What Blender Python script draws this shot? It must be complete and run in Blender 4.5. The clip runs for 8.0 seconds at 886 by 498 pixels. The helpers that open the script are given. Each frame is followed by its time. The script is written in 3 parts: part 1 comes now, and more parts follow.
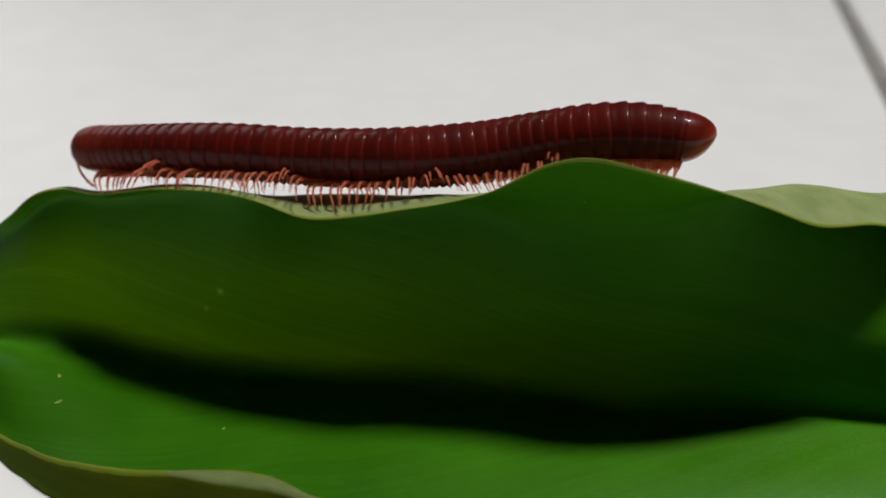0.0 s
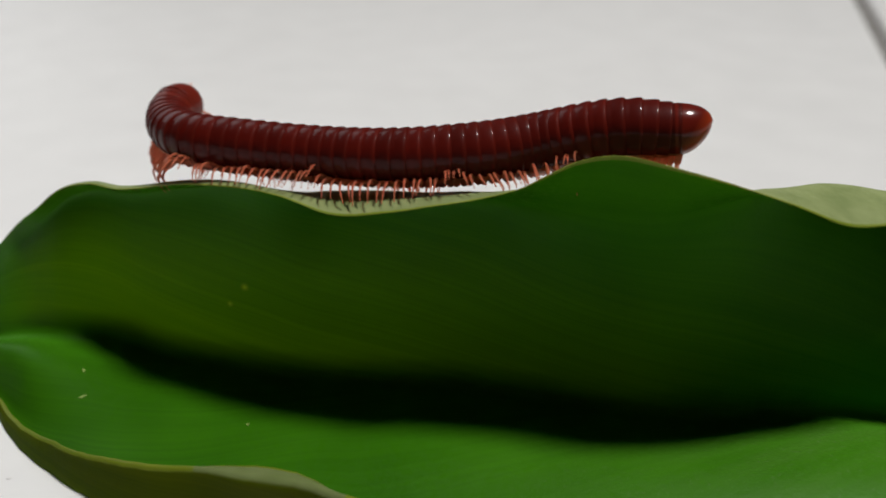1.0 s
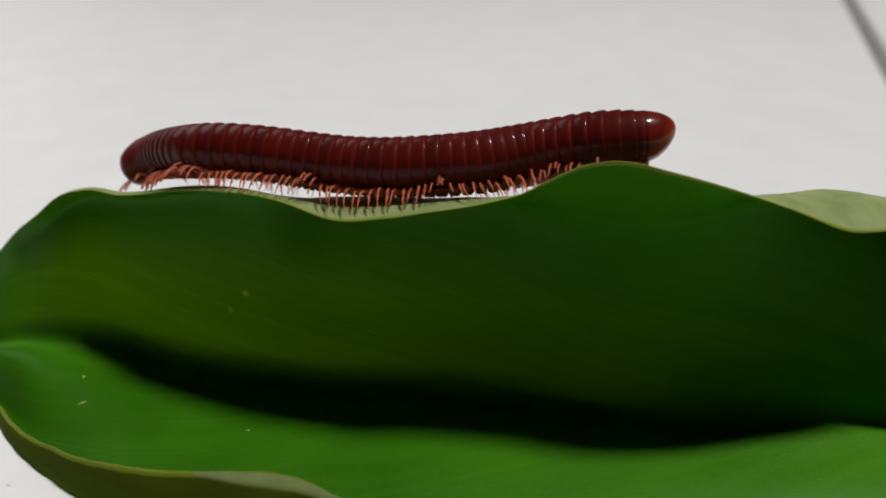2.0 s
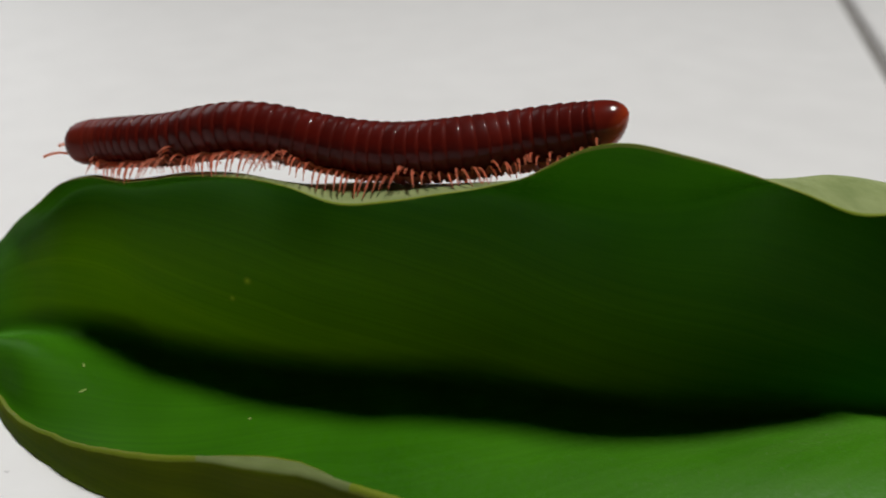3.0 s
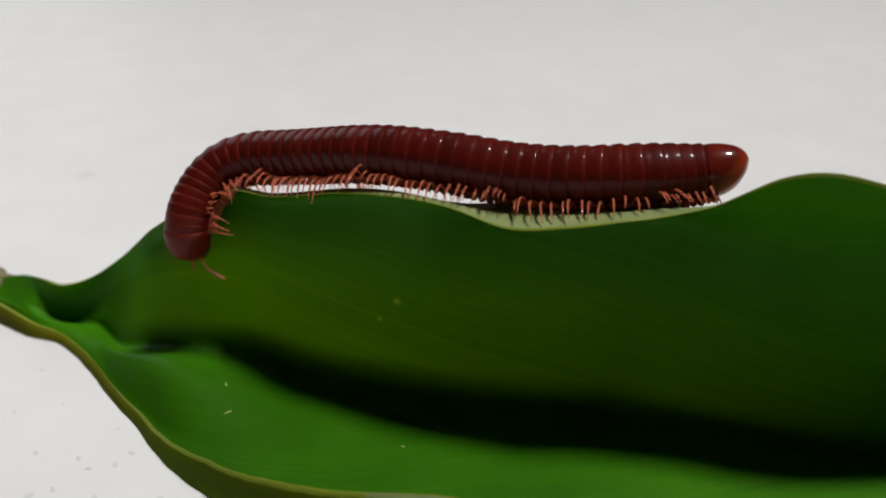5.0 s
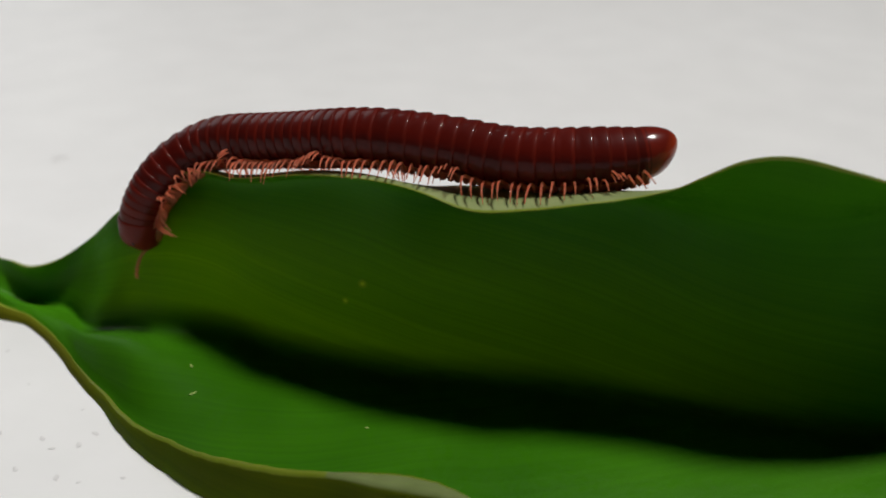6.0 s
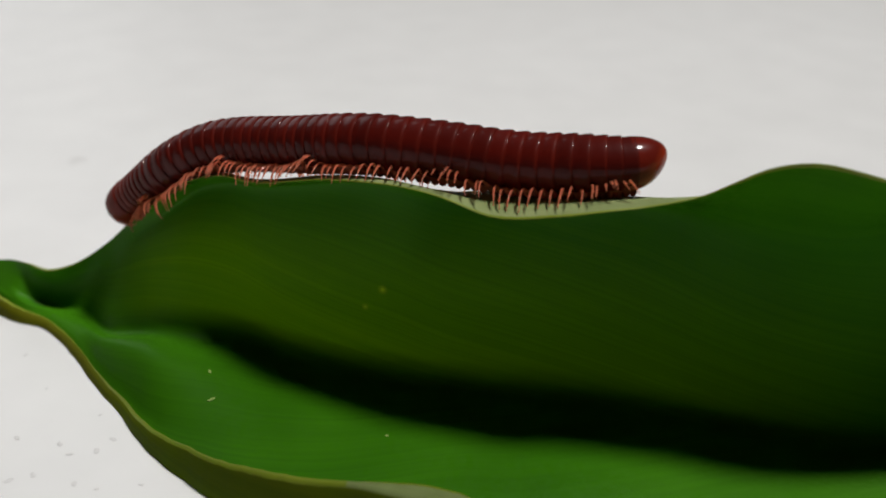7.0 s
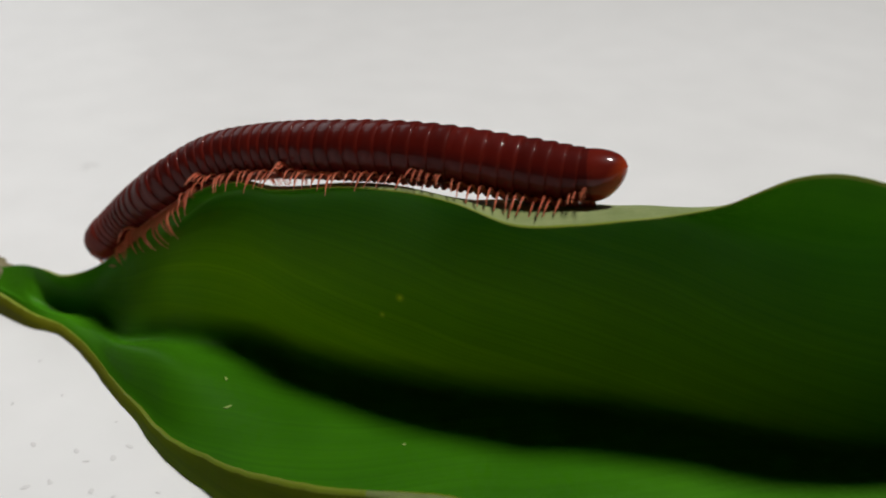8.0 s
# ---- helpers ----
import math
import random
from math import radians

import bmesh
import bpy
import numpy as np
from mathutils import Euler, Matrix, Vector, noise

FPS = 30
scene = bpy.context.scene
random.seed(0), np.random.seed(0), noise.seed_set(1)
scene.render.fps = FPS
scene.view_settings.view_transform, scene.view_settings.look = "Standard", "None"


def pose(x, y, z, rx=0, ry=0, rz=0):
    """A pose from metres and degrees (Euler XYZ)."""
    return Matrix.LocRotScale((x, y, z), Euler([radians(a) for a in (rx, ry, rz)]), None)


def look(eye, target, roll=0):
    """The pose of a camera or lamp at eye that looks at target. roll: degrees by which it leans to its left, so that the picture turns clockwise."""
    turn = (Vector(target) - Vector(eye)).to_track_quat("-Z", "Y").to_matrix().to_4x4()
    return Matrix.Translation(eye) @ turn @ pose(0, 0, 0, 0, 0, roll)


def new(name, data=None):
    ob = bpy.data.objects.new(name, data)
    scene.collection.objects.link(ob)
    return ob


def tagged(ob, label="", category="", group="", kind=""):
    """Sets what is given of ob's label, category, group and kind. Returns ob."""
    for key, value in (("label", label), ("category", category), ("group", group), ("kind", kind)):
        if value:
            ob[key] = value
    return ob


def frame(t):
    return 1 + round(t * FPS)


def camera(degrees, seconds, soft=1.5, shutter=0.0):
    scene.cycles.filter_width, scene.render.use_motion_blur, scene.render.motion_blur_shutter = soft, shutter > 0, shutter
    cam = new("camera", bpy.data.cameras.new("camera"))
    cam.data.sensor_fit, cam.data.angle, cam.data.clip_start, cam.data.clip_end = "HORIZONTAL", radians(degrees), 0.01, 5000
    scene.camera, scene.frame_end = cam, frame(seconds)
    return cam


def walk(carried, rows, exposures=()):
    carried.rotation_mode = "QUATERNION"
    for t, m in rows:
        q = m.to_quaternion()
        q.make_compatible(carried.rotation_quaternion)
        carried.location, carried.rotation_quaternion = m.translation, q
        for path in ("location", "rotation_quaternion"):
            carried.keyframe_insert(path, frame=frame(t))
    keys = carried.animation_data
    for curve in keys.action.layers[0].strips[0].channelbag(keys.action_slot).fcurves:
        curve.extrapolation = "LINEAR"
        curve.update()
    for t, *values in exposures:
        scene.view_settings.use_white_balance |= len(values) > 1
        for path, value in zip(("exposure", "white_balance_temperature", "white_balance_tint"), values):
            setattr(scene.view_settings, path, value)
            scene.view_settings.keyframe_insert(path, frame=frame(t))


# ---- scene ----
# ---- camera and its walk ----
MM = 0.001
cam = camera(50, 8.0, soft=1.8, shutter=0.8)
cam.data.dof.use_dof = True
cam.data.dof.focus_distance, cam.data.dof.aperture_fstop = 0.092, 24


def shot(x, y, z, yaw, pitch, roll):
    """A camera pose from millimetres and degrees: yaw to the left of +y, pitch above the horizon, roll."""
    return pose(x * MM, y * MM, z * MM, 90 + pitch, 0, yaw) @ pose(0, 0, 0, 0, 0, roll)


walk(cam, [
    (0, shot(0.3, -101.2, 59.9, 0.42, -25.18, -0.28)),
    (0.5, shot(-0.8, -101.0, 59.6, 0.89, -25.22, -0.21)),
    (1, shot(-1.3, -100.9, 59.8, 1.10, -25.37, -0.17)),
    (1.5, shot(-1.7, -101.0, 59.9, 0.81, -25.20, -0.10)),
    (3, shot(-2.2, -101.9, 56.5, 0.80, -23.82, 0.07)),
    (3.5, shot(-3.1, -100.4, 55.5, 0.72, -24.28, 0.15)),
    (3.8, shot(-4.6, -100.1, 56.0, 0.85, -24.60, 0.34)),
    (4, shot(-13.1, -98.6, 59.5, 0.67, -24.99, 0.49)),
    (4.2, shot(-16.8, -96.9, 61.0, 0.82, -25.43, 0.48)),
    (5.3, shot(-14.4, -96.5, 58.0, 3.30, -24.92, 0.19)),
    (5.5, shot(-13.8, -97.0, 58.3, 2.57, -25.31, 0.68)),
    (6, shot(-13.1, -97.0, 58.0, 2.06, -25.60, 0.93)),
    (6.5, shot(-13.6, -96.6, 57.9, 2.61, -25.68, 0.88)),
    (7, shot(-14.0, -95.8, 57.9, 2.93, -25.52, 0.85)),
    (7.5, shot(-15.1, -95.3, 57.9, 3.04, -25.35, 0.92)),
    (8, shot(-15.6, -95.6, 58.0, 3.09, -25.17, 1.08)),
])

# ---- world, lamp and exposure ----
world = bpy.data.worlds.new("world")
scene.world = world
world.use_nodes = True
world.node_tree.nodes["Background"].inputs["Color"].default_value = (0.6, 0.68, 0.8, 1)
world.node_tree.nodes["Background"].inputs["Strength"].default_value = 0.016
scene.view_settings.exposure = 0.0

LAMP_AT = (0.48, 0.09, 1.61)
lamp_data = bpy.data.lights.new("bulb_light", "AREA")
lamp_data.shape, lamp_data.size, lamp_data.energy = "DISK", 0.30, 6.0
lamp_data.spread = radians(90)
lamp_data.color = (1.0, 0.985, 0.965)
lamp_ob = new("bulb_light", lamp_data)
lamp_ob.matrix_world = look(LAMP_AT, (-0.10, 0.02, 0))

# unseen fill added low behind the leaf on the left, mirrored by the glazed tiles
FILL_AT = (-1.05, 1.25, 0.80)
fill_data = bpy.data.lights.new("fill_light", "AREA")
fill_data.shape, fill_data.size, fill_data.energy = "SQUARE", 1.1, 5.5
fill_data.color = (0.97, 0.98, 1.0)
fill_ob = new("fill_light", fill_data)
fill_ob.matrix_world = look(FILL_AT, (0, 0, 0))


# ---- materials ----
def material(name):
    m = bpy.data.materials.new(name)
    m.use_nodes = True
    t = m.node_tree
    return m, t, t.nodes, t.nodes["Principled BSDF"]


def put(t, kind, **sets):
    n = t.nodes.new(kind)
    for key, value in sets.items():
        n.inputs[key.replace("_", " ")].default_value = value
    return n


def ramp(t, source, stops):
    n = t.nodes.new("ShaderNodeValToRGB")
    el = n.color_ramp.elements
    while len(el) < len(stops):
        el.new(0.5)
    for e, (p, c) in zip(el, stops):
        e.position, e.color = p, (*c, 1)
    t.links.new(source, n.inputs["Fac"])
    return n.outputs["Color"]


def noise_tex(t, coord, scale, detail=4.0, stretch=None):
    if stretch:
        mp = t.nodes.new("ShaderNodeMapping")
        mp.inputs["Scale"].default_value = stretch
        t.links.new(coord, mp.inputs["Vector"])
        coord = mp.outputs["Vector"]
    n = put(t, "ShaderNodeTexNoise", Scale=scale, Detail=detail)
    t.links.new(coord, n.inputs["Vector"])
    return n.outputs["Fac"]


def mixed(t, a, b, fac, how="MIX"):
    n = t.nodes.new("ShaderNodeMix")
    n.data_type, n.blend_type = "RGBA", how
    t.links.new(a, n.inputs["A"])
    t.links.new(b, n.inputs["B"])
    if isinstance(fac, float):
        n.inputs["Factor"].default_value = fac
    else:
        t.links.new(fac, n.inputs["Factor"])
    return n.outputs["Result"]


def bump(t, shader, height, strength, distance):
    n = put(t, "ShaderNodeBump", Strength=strength, Distance=distance)
    t.links.new(height, n.inputs["Height"])
    t.links.new(n.outputs["Normal"], shader.inputs["Normal"])
    return n


def shell_material(name, low, high, rough=0.5, coat=0.2):
    """Hard glossy skin of the millipede: two tones, mottled, with fine rings and pits."""
    m, t, nodes, p = material(name)
    co = t.nodes.new("ShaderNodeTexCoord").outputs["Object"]
    fine = noise_tex(t, co, 1400, 5)
    wide = noise_tex(t, co, 260, 3)
    info = t.nodes.new("ShaderNodeObjectInfo").outputs["Random"]
    tone = ramp(t, wide, [(0.3, low), (0.72, high)])
    each = ramp(t, info, [(0, (0.8, 0.8, 0.8)), (1, (1.12, 1.08, 1.05))])
    t.links.new(mixed(t, tone, each, 1.0, "MULTIPLY"), p.inputs["Base Color"])
    p.inputs["Roughness"].default_value = rough
    p.inputs["Coat Weight"].default_value = coat
    p.inputs["Coat Roughness"].default_value = 0.07
    p.inputs["Specular IOR Level"].default_value = 0.07
    bump(t, p, fine, 0.25, 0.00004)
    return m


def leaf_material(name, dark, light, through_colour, through_part, rough, spec, spots=(), sheen=0.0):
    """A leaf skin with long parallel veins, blotches, and light that comes through it, less where shade is painted in.
    """
    m, t, nodes, p = material(name)
    uv = t.nodes.new("ShaderNodeUVMap").outputs["UV"]
    obj = t.nodes.new("ShaderNodeTexCoord").outputs["Object"]
    # veins leave the midrib at a slant on both sides
    parts = t.nodes.new("ShaderNodeSeparateXYZ")
    t.links.new(uv, parts.inputs["Vector"])
    side = put(t, "ShaderNodeMath")
    side.operation, side.inputs[1].default_value = "SUBTRACT", 6 / 13
    t.links.new(parts.outputs["Y"], side.inputs[0])
    off = put(t, "ShaderNodeMath")
    off.operation = "ABSOLUTE"
    t.links.new(side.outputs[0], off.inputs[0])
    slant = put(t, "ShaderNodeMath")
    slant.operation, slant.inputs[1].default_value = "MULTIPLY_ADD", 0.11
    t.links.new(parts.outputs["X"], slant.inputs[0])
    t.links.new(off.outputs[0], slant.inputs[2])
    join = t.nodes.new("ShaderNodeCombineXYZ")
    t.links.new(parts.outputs["X"], join.inputs["X"])
    t.links.new(slant.outputs[0], join.inputs["Y"])
    veins = noise_tex(t, join.outputs["Vector"], 1.0, 4, (0.8, 230, 1))
    broad = noise_tex(t, join.outputs["Vector"], 1.0, 2, (0.8, 40, 1))
    blot = noise_tex(t, obj, 70, 4)
    grain = noise_tex(t, obj, 2600, 2)
    tone = ramp(t, blot, [(0.3, dark), (0.7, light)])
    line = ramp(t, veins, [(0.35, (0.72, 0.75, 0.7)), (0.65, (1.15, 1.12, 1.05))])
    band = ramp(t, broad, [(0.3, (0.82, 0.86, 0.8)), (0.7, (1.12, 1.08, 1.0))])
    col = mixed(t, mixed(t, tone, line, 0.16, "MULTIPLY"), band, 0.4, "MULTIPLY")
    if sheen:
        # a frosty sheen with sparkles, painted into the colour of the near half towards the tip
        lengthwise = t.nodes.new("ShaderNodeMapRange")
        for key, value in (("From Min", 2.3), ("From Max", 3.6), ("To Min", 0.0), ("To Max", sheen)):
            lengthwise.inputs[key].default_value = value
        t.links.new(parts.outputs["X"], lengthwise.inputs["Value"])
        near_half = ramp(t, parts.outputs["Y"], [(0.22, (0, 0, 0)), (0.32, (1, 1, 1)), (0.44, (1, 1, 1)), (0.463, (0, 0, 0))])
        sheen_streaks = ramp(t, noise_tex(t, join.outputs["Vector"], 1.0, 5, (3, 60, 1)), [(0.35, (0.35, 0.35, 0.35)), (0.65, (1, 1, 1))])
        dots = ramp(t, noise_tex(t, obj, 2300, 2), [(0.62, (0, 0, 0)), (0.74, (1, 1, 1))])
        pale = t.nodes.new("ShaderNodeRGB")
        pale.outputs[0].default_value = (0.11, 0.21, 0.045, 1)
        amount = mixed(t, mixed(t, near_half, sheen_streaks, 1.0, "MULTIPLY"), lengthwise.outputs["Result"], 1.0, "MULTIPLY")
        col = mixed(t, col, pale.outputs[0], amount)
        sparkle = t.nodes.new("ShaderNodeRGB")
        sparkle.outputs[0].default_value = (0.24, 0.33, 0.15, 1)
        col = mixed(t, col, sparkle.outputs[0], mixed(t, amount, dots, 1.0, "MULTIPLY"))
    t.links.new(col, p.inputs["Base Color"])
    gloss = t.nodes.new("ShaderNodeMapRange")
    for key, value in (("From Min", 0.35), ("From Max", 0.65), ("To Min", rough - 0.10), ("To Max", rough + 0.12)):
        gloss.inputs[key].default_value = value
    t.links.new(noise_tex(t, obj, 1700, 3), gloss.inputs["Value"])
    t.links.new(gloss.outputs["Result"], p.inputs["Roughness"])
    p.inputs["Specular IOR Level"].default_value = spec
    thin = put(t, "ShaderNodeBsdfTranslucent")
    rgb = t.nodes.new("ShaderNodeRGB")
    rgb.outputs[0].default_value = (*through_colour, 1)
    t.links.new(mixed(t, mixed(t, rgb.outputs[0], line, 0.45, "MULTIPLY"), band, 0.75, "MULTIPLY"), thin.inputs["Color"])
    both = nodes.new("ShaderNodeMixShader")
    along = t.nodes.new("ShaderNodeSeparateXYZ")
    t.links.new(uv, along.inputs["Vector"])
    # light passes the thin blade; shade by the midrib, on the rolled far margin and over the tip half is painted in by
    # passing less
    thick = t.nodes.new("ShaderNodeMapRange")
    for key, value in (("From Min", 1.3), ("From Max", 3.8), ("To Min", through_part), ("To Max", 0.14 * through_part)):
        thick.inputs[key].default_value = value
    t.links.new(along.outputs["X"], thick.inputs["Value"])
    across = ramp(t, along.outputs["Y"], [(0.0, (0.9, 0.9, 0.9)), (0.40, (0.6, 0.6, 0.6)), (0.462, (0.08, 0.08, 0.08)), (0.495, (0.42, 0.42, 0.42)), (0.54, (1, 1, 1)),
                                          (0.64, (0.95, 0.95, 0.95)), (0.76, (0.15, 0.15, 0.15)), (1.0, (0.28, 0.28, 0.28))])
    # shade of the hollow by the stalk, painted in by passing less light
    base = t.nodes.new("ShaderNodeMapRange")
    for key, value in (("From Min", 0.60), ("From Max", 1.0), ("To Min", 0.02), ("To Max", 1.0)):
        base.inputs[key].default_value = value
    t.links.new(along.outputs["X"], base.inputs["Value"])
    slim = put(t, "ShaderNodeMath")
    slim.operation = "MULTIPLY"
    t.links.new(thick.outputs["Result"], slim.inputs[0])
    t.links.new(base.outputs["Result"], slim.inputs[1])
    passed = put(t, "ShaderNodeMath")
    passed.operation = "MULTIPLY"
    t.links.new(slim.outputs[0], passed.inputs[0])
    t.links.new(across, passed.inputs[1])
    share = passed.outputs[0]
    # worn specks where the blade is almost clear
    for x, y, z, r in spots:
        far = put(t, "ShaderNodeVectorMath")
        far.operation, far.inputs[1].default_value = "DISTANCE", (x * MM, y * MM, z * MM)
        t.links.new(obj, far.inputs[0])
        near = t.nodes.new("ShaderNodeMapRange")
        for key, value in (("From Min", 0.3 * r * MM), ("From Max", r * MM), ("To Min", 0.8), ("To Max", 0.0)):
            near.inputs[key].default_value = value
        t.links.new(far.outputs["Value"], near.inputs["Value"])
        most = put(t, "ShaderNodeMath")
        most.operation = "MAXIMUM"
        t.links.new(share, most.inputs[0])
        t.links.new(near.outputs["Result"], most.inputs[1])
        share = most.outputs[0]
        clear = t.nodes.new("ShaderNodeRGB")
        clear.outputs[0].default_value = (0.85, 0.95, 0.12, 1)
        was = thin.inputs["Color"].links[0].from_socket
        t.links.new(mixed(t, was, clear.outputs[0], near.outputs["Result"]), thin.inputs["Color"])
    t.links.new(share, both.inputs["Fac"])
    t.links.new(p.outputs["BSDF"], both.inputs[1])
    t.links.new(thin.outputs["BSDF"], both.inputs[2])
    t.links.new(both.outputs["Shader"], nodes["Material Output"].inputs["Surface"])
    height = mixed(t, veins, grain, 0.75)
    bump(t, p, height, 0.4, 0.0001)
    return m


def pale_margins(m):
    """Gives the leaf's underside pale bands along both margins; the near one paints in lamplight on the fold."""
    t = m.node_tree
    p = t.nodes["Principled BSDF"]
    was = p.inputs["Base Color"].links[0].from_socket
    sep = t.nodes.new("ShaderNodeSeparateXYZ")
    t.links.new(t.nodes["UV Map"].outputs["UV"], sep.inputs["Vector"])
    # near fold: pale colour stands in for lamplight on its upturned side
    near = ramp(t, sep.outputs["Y"], [(0.0, (0.8, 0.8, 0.8)), (0.072, (0.8, 0.8, 0.8)), (0.08, (0, 0, 0))])
    part = ramp(t, sep.outputs["X"], [(0.27, (0, 0, 0)), (0.28, (1, 1, 1)), (0.375, (1, 1, 1)), (0.385, (0, 0, 0))])
    scaled = t.nodes.new("ShaderNodeMath")
    scaled.operation, scaled.inputs[1].default_value = "MULTIPLY", 1 / 6
    t.links.new(sep.outputs["X"], scaled.inputs[0])
    t.links.new(scaled.outputs[0], part.node.inputs["Fac"])
    band = ramp(t, sep.outputs["Y"], [(0.76, (0, 0, 0)), (0.815, (1, 1, 1)), (1.0, (1, 1, 1))])
    pale_tone = ramp(t, noise_tex(t, t.nodes["Texture Coordinate"].outputs["Object"], 300, 4), [(0.3, (0.21, 0.26, 0.10)), (0.7, (0.30, 0.35, 0.15))])
    both = mixed(t, mixed(t, near, part, 1.0, "MULTIPLY"), band, 1.0, "ADD")
    t.links.new(mixed(t, was, pale_tone, both), p.inputs["Base Color"])


def plain_material(name, low, high, scale, rough, height=0.0, metal=0.0):
    m, t, nodes, p = material(name)
    co = t.nodes.new("ShaderNodeTexCoord").outputs["Object"]
    wide, fine = noise_tex(t, co, scale, 5), noise_tex(t, co, scale * 11, 4)
    a = ramp(t, wide, [(0.3, low), (0.7, high)])
    b = ramp(t, fine, [(0.3, (0.94, 0.94, 0.94)), (0.7, (1.03, 1.03, 1.03))])
    t.links.new(mixed(t, a, b, 0.6, "MULTIPLY"), p.inputs["Base Color"])
    p.inputs["Roughness"].default_value = rough
    p.inputs["Metallic"].default_value = metal
    if height:
        bump(t, p, fine, 0.3, height)
    return m


def orange_towards_tip(m):
    """Lets the shell colour pass into orange over the hind end of the tail."""
    t = m.node_tree
    p = t.nodes["Principled BSDF"]
    was = p.inputs["Base Color"].links[0].from_socket
    sep = t.nodes.new("ShaderNodeSeparateXYZ")
    t.links.new(t.nodes["Texture Coordinate"].outputs["Object"], sep.inputs["Vector"])
    slant = t.nodes.new("ShaderNodeMath")
    slant.operation, slant.inputs[1].default_value = "MULTIPLY_ADD", 0.8
    t.links.new(sep.outputs["Z"], slant.inputs[0])
    t.links.new(sep.outputs["X"], slant.inputs[2])
    span = t.nodes.new("ShaderNodeMapRange")
    span.inputs["From Min"].default_value, span.inputs["From Max"].default_value = -0.0006, -0.0034
    t.links.new(slant.outputs["Value"], span.inputs["Value"])
    rgb = t.nodes.new("ShaderNodeRGB")
    rgb.outputs[0].default_value = (0.46, 0.06, 0.012, 1)
    t.links.new(mixed(t, was, rgb.outputs[0], span.outputs["Result"]), p.inputs["Base Color"])


SHELL = shell_material("maroon_shell", (0.062, 0.0036, 0.0019), (0.098, 0.0060, 0.0030))
BAND = shell_material("red_brown_band", (0.074, 0.0052, 0.0027), (0.112, 0.0086, 0.0040))
HEAD = shell_material("head_red", (0.115, 0.011, 0.006), (0.155, 0.017, 0.008))
TAIL_SHELL = shell_material("tail_shell", (0.13, 0.010, 0.0055), (0.19, 0.016, 0.008), 0.34, 0.5)
orange_towards_tip(TAIL_SHELL)
LEG = shell_material("leg_orange_red", (0.60, 0.17, 0.11), (0.78, 0.34, 0.24), 0.22, 0.9)
glow = put(LEG.node_tree, "ShaderNodeBsdfTranslucent", Color=(1.0, 0.52, 0.34, 1))
blend = LEG.node_tree.nodes.new("ShaderNodeMixShader")
blend.inputs["Fac"].default_value = 0.62
LEG.node_tree.links.new(LEG.node_tree.nodes["Principled BSDF"].outputs["BSDF"], blend.inputs[1])
LEG.node_tree.links.new(glow.outputs["BSDF"], blend.inputs[2])
LEG.node_tree.links.new(blend.outputs["Shader"], LEG.node_tree.nodes["Material Output"].inputs["Surface"])
EYE = plain_material("eye_black", (0.03, 0.008, 0.006), (0.05, 0.012, 0.008), 900, 0.2)
SPECKS = ((-24.5, -10.0, 12.05, 0.6), (-26.4, -9.6, 9.75, 0.45))
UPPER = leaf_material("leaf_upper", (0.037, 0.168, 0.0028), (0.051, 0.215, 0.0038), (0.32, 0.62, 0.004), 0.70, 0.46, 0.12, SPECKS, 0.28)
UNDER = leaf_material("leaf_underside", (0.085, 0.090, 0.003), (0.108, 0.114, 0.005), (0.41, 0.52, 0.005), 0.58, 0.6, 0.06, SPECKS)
pale_margins(UNDER)
EDGE = leaf_material("leaf_margin", (0.17, 0.23, 0.012), (0.24, 0.29, 0.02), (0.6, 0.6, 0.08), 0.5, 0.5, 0.4)
RIB = leaf_material("leaf_midrib", (0.035, 0.115, 0.006), (0.05, 0.15, 0.008), (0.4, 0.5, 0.02), 0.25, 0.5, 0.3)
STALK = plain_material("leaf_stalk", (0.16, 0.12, 0.06), (0.22, 0.20, 0.09), 300, 0.6, 0.0001)
SCAR = leaf_material("pale_scar", (0.16, 0.26, 0.05), (0.24, 0.34, 0.08), (0.8, 1.0, 0.35), 0.3, 0.6, 0.2)
TILE = plain_material("white_glazed_tile", (0.755, 0.75, 0.737), (0.782, 0.777, 0.766), 7, 0.5, 0.00003)
GROUT = plain_material("grey_grout", (0.18, 0.17, 0.16), (0.26, 0.25, 0.235), 60, 0.9, 0.0003)
DIRT = plain_material("grey_dirt", (0.63, 0.62, 0.61), (0.72, 0.71, 0.70), 900, 0.8)
PAINT = plain_material("wall_paint", (0.085, 0.08, 0.075), (0.105, 0.10, 0.09), 2, 0.9, 0.0003)


# ---- mesh helpers ----
def mesh_object(name, verts, faces, materials, parent=None, smooth=True, slots=None, uvs=None, label=""):
    me = bpy.data.meshes.new(name)
    me.from_pydata([tuple(v) for v in verts], [], faces)
    for m in materials:
        me.materials.append(m)
    if slots:
        me.polygons.foreach_set("material_index", slots)
    if smooth:
        me.polygons.foreach_set("use_smooth", [True] * len(me.polygons))
    if uvs is not None:
        layer = me.uv_layers.new(name="UVMap")
        for loop in me.loops:
            layer.data[loop.index].uv = uvs[loop.vertex_index]
    me.update()
    ob = new(name, me)
    if parent:
        ob.parent = parent
    if label:
        tagged(ob, label)
    return ob


